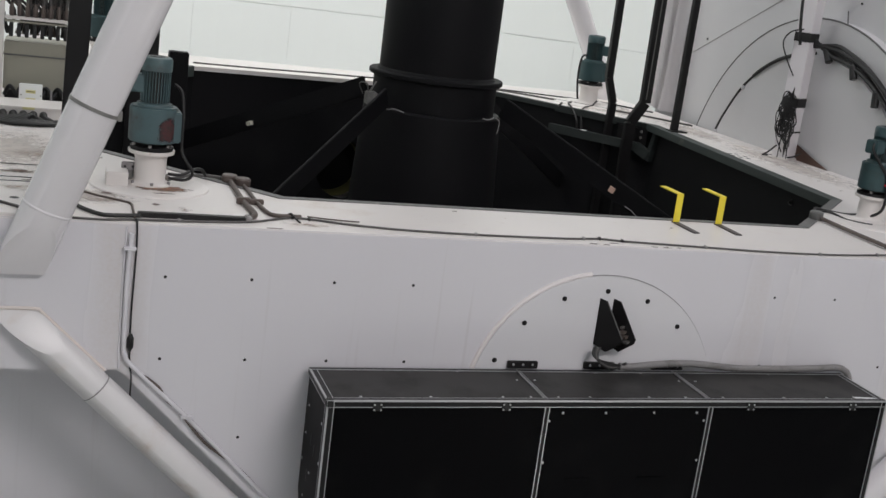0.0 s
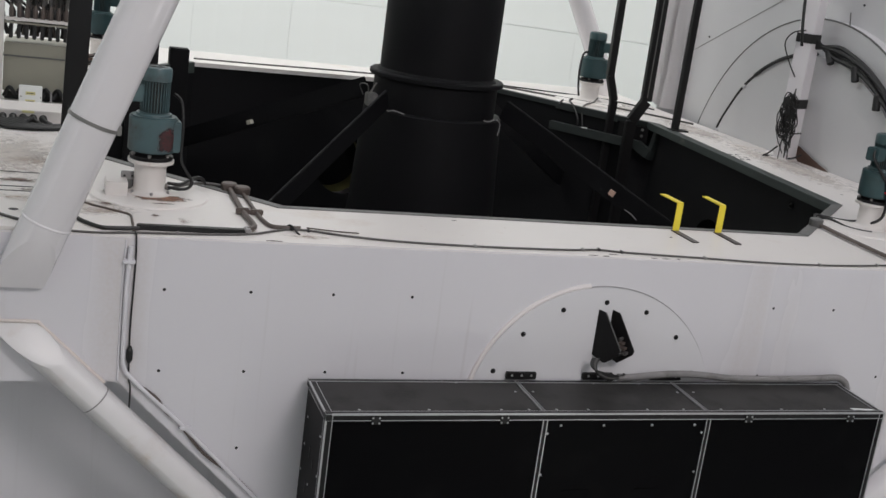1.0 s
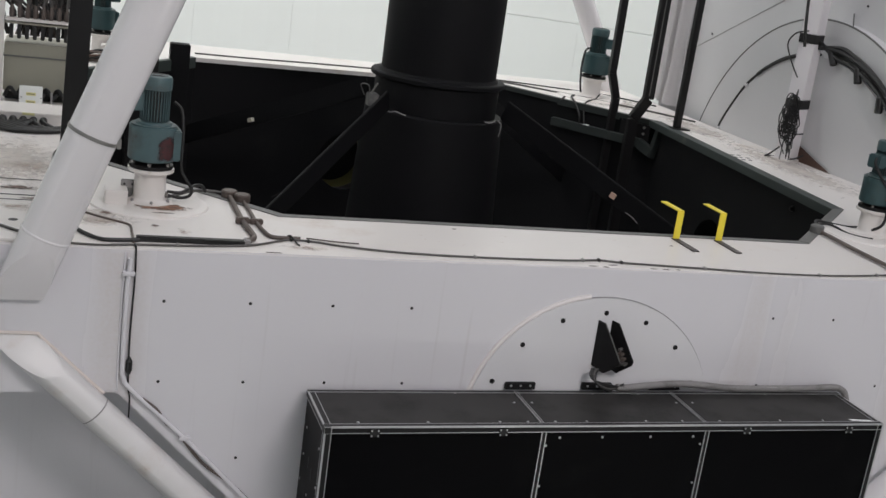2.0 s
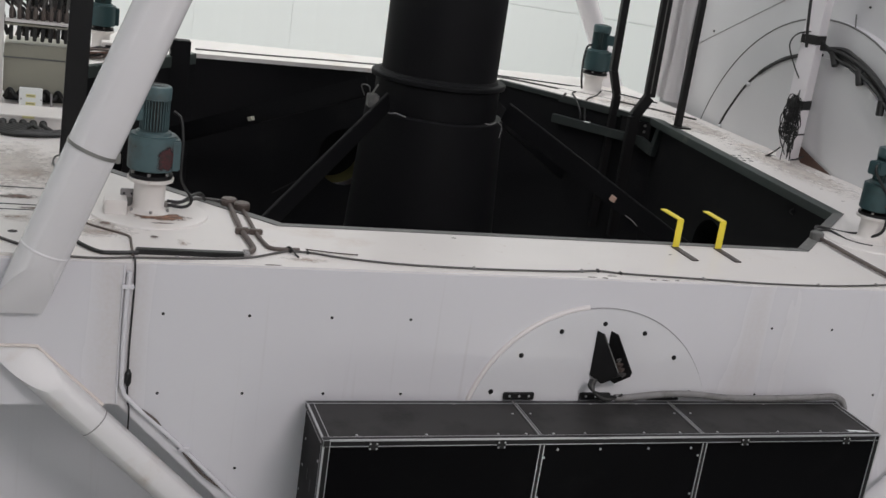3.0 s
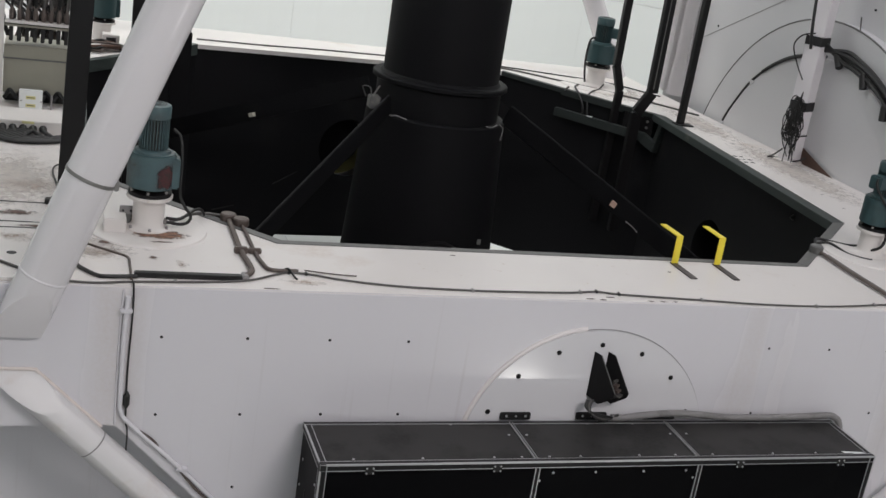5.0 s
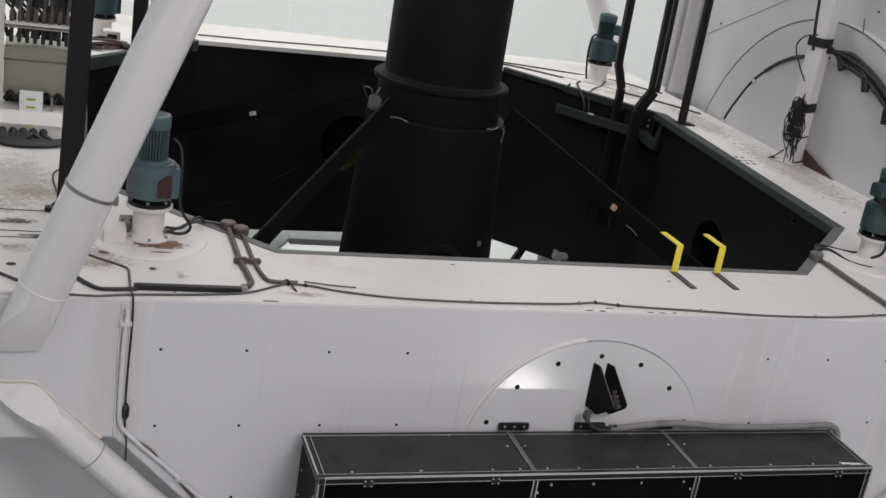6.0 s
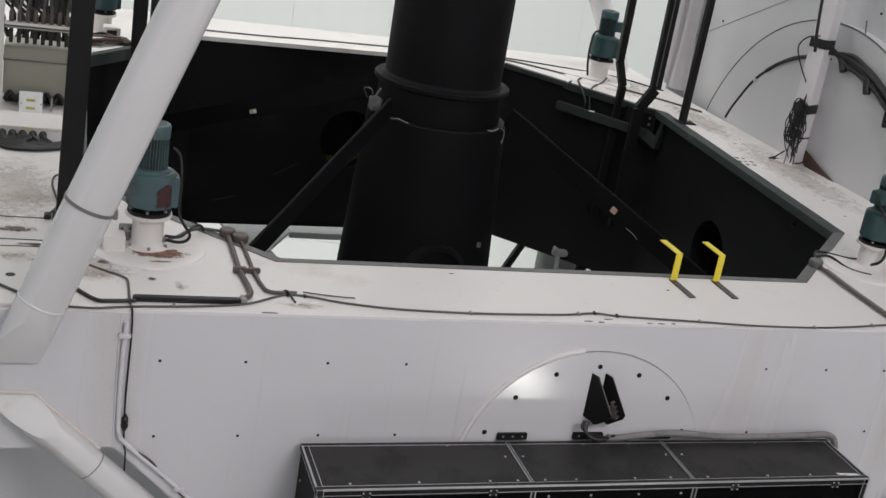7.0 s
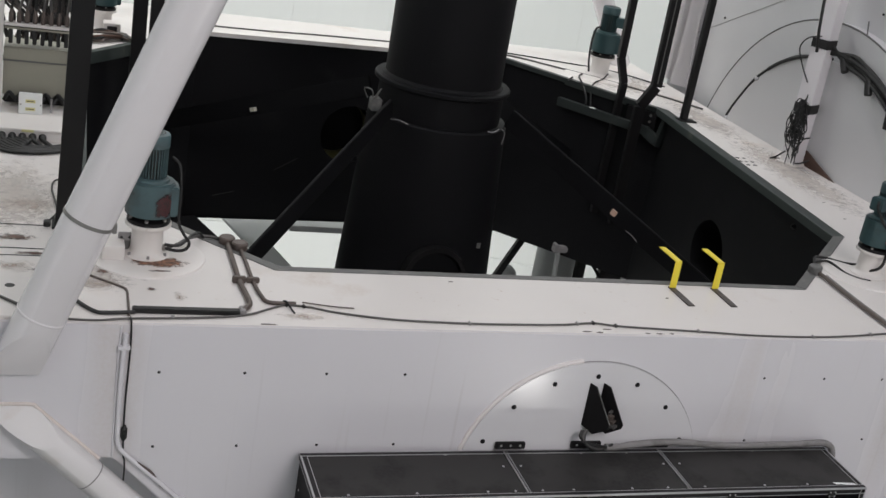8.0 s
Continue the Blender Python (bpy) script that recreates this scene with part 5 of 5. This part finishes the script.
cable("deck_cable", "black cable curling over the side deck", [(-1.87, 1.52, D + 0.02), (-1.905, 1.5, D + 0.012), (-1.915, 1.4, D + 0.009), (-1.9, 1.25, D + 0.009), (-1.89, 1.1, D + 0.009), (-1.92, 0.98, D + 0.015)], 0.0045, RUBBER)
tag2 = tagged(finish(prism([(-1.765, 1.6), (-1.752, 1.6), (-1.70, 1.2), (-1.72, 1.2)], "z", D, D + 0.004), "rim_scrap", DECK), "pale strip along the side rim", "strip")

# rear left deck clutter by the motor
tagged(finish(box(-1.60, -1.48, 4.74, 4.86, D, D + 0.10, 0.005), "terminal_box", DECK), "white terminal box on the rear deck", "terminal box")
tagged(finish(box(-1.575, -1.505, 4.735, 4.739, D + 0.03, D + 0.08), "box_window", RUBBER), "dark opening of a terminal box", "opening")
random.seed(9)
for k in range(14):
    ox, oy = random.uniform(-0.12, 0.12), random.uniform(-0.1, 0.1)
    cable("motor_cable", "brown-black cable heaped on the rear deck", [(-1.78 + ox, 4.62 + oy, D + 0.01), (-1.66 + ox * 0.5, 4.56 + oy, D + 0.012 + 0.005 * k), (-1.54 - ox * 0.4, 4.62 + oy * 0.6, D + 0.025 + 0.003 * k), (-1.43 + ox * 0.5, 4.66 - oy * 0.5, D + 0.02), (-1.48 + ox, 4.8 + oy, D + 0.01)], 0.009, (BRONZE, RUBBER, RUST)[k % 3], group="rear deck cables")
tagged(finish(box(-1.08, -0.93, 4.98, 5.1, 2.3, 3.035, 0.006), "corner_stop", BLACK), "black steel corner block at the rear rim", "block")

# ---- below the opening ----
under = thing("mirror_cell_frame", "grey steel frame seen below the opening", "steel frame", (0.1, 5.9, 0.9))
GREYFRAME = material("grey_frame_paint", (0.36, 0.37, 0.365), 0.5, dirt=(0.25, 0.25, 0.24), dirt_at=0.58, scale=2, vary=0.06)
ou = (0.1, 5.9, 0.9)
part("cross_beam", local(box(0.292, 1.35, 6.36, 6.75, 0.82, 0.88, 0.006), ou), GREYFRAME, under)
part("gusset_plate", local(prism([(-0.40, 6.75), (0.29, 6.75), (0.29, 6.37), (0.028, 5.896), (0.142, 5.359), (0.2, 4.6), (0.1, 4.6), (-0.154, 5.714)], "z", 0.85, 0.88, 0.004), ou), GREYFRAME, under)
part("hanger", local(box(1.2, 1.3, 6.35, 6.43, -4.0, 0.84), ou), GREYFRAME, under)
tank = thing("grey_cylinder", "pale grey steel cylinder below the opening", "cylinder", (2.886, 5.85, -4.0))
part("shell", lathe([(0, 0), (0.205, 0), (0.205, 5.24), (0.19, 5.26), (0, 5.26)], (0, 0, 0), seg=40), GREYFRAME, tank, smooth=True)
clamp = thing("clamp_bolt", "pale grey clamp bolt hanging below the black wall", "clamp", (2.295, 4.60, 1.19))
part("stem", rod((0.015, 0, -0.3), (-0.01, 0, 0.25), 0.02, 12), GREYFRAME, clamp, smooth=True)
part("head", box(-0.07, 0.075, -0.03, 0.03, 0.25, 0.31, 0.012), CONDUIT, clamp)
part("bolt", box(-0.06, -0.03, -0.04, 0.035, 0.28, 0.33, 0.006), CONDUIT, clamp)
tagged(finish(bar((2.50, 5.6, 1.42), (1.96, 5.6, 0.33), 0.05, 0.065, w=0.004), "diagonal_brace", POSTBLACK), "black diagonal brace below the opening", "brace")
tagged(finish(box(2.985, 3.08, 5.56, 5.62, -4.0, 1.3, 0.004), "lower_post", POSTBLACK), "black steel post below the opening", "post")
tagged(finish(bar((3.06, 5.57, 1.05), (3.26, 5.57, 0.80), 0.02, 0.03), "lower_brace", POSTBLACK), "thin black brace below the opening", "brace")
tagged(finish(lathe([(0, 0.17), (0.06, 0.16), (0.1, 0.12), (0.115, 0.05), (0.115, -4.6), (0, -4.6)], (2.40, 5.9, 0.585), seg=24), "domed_post", GREYFRAME, smooth=True), "grey domed post below the opening", "post")

tagged(finish(box(3.245, 3.5, 5.56, 5.62, -4.0, 1.3, 0.004), "lower_post", POSTBLACK), "wide black steel post below the opening", "post")

# ---- dome lining panels ----
random.seed(2)
n_around = 46
for row, (z0, z1) in enumerate(((-4.0, -1.8), (-1.79, -0.2), (-0.19, 1.4), (1.41, 3.0), (3.01, 4.6), (4.61, 6.0))):
    w = math.pi / n_around - 0.00025
    bm = bmesh.new()
    cols = []
    for k in range(5):
        a = -w + 2 * w * k / 4
        cols.append([bm.verts.new((r * math.cos(a), r * math.sin(a), z)) for r, z in ((R_DOME + 0.012, z0), (R_DOME, z0 + 0.003), (R_DOME, z1 - 0.003), (R_DOME + 0.012, z1))])
    for a, b in zip(cols, cols[1:]):
        for j in range(3):
            bm.faces.new((a[j], b[j], b[j + 1], a[j + 1]))
    bm.faces.new(cols[0]), bm.faces.new(cols[-1][::-1])
    first = None
    for k in range(n_around):
        ang = 360 / n_around * k + 2.3
        if not 38 < ang < 128:
            continue
        ob = first = part("lining_panel", bm, DOME, dome) if first is None else new("lining_panel", first.data)
        ob.parent = dome
        ob.matrix_basis = pose(CX, CY, 0, 0, 0, ang)
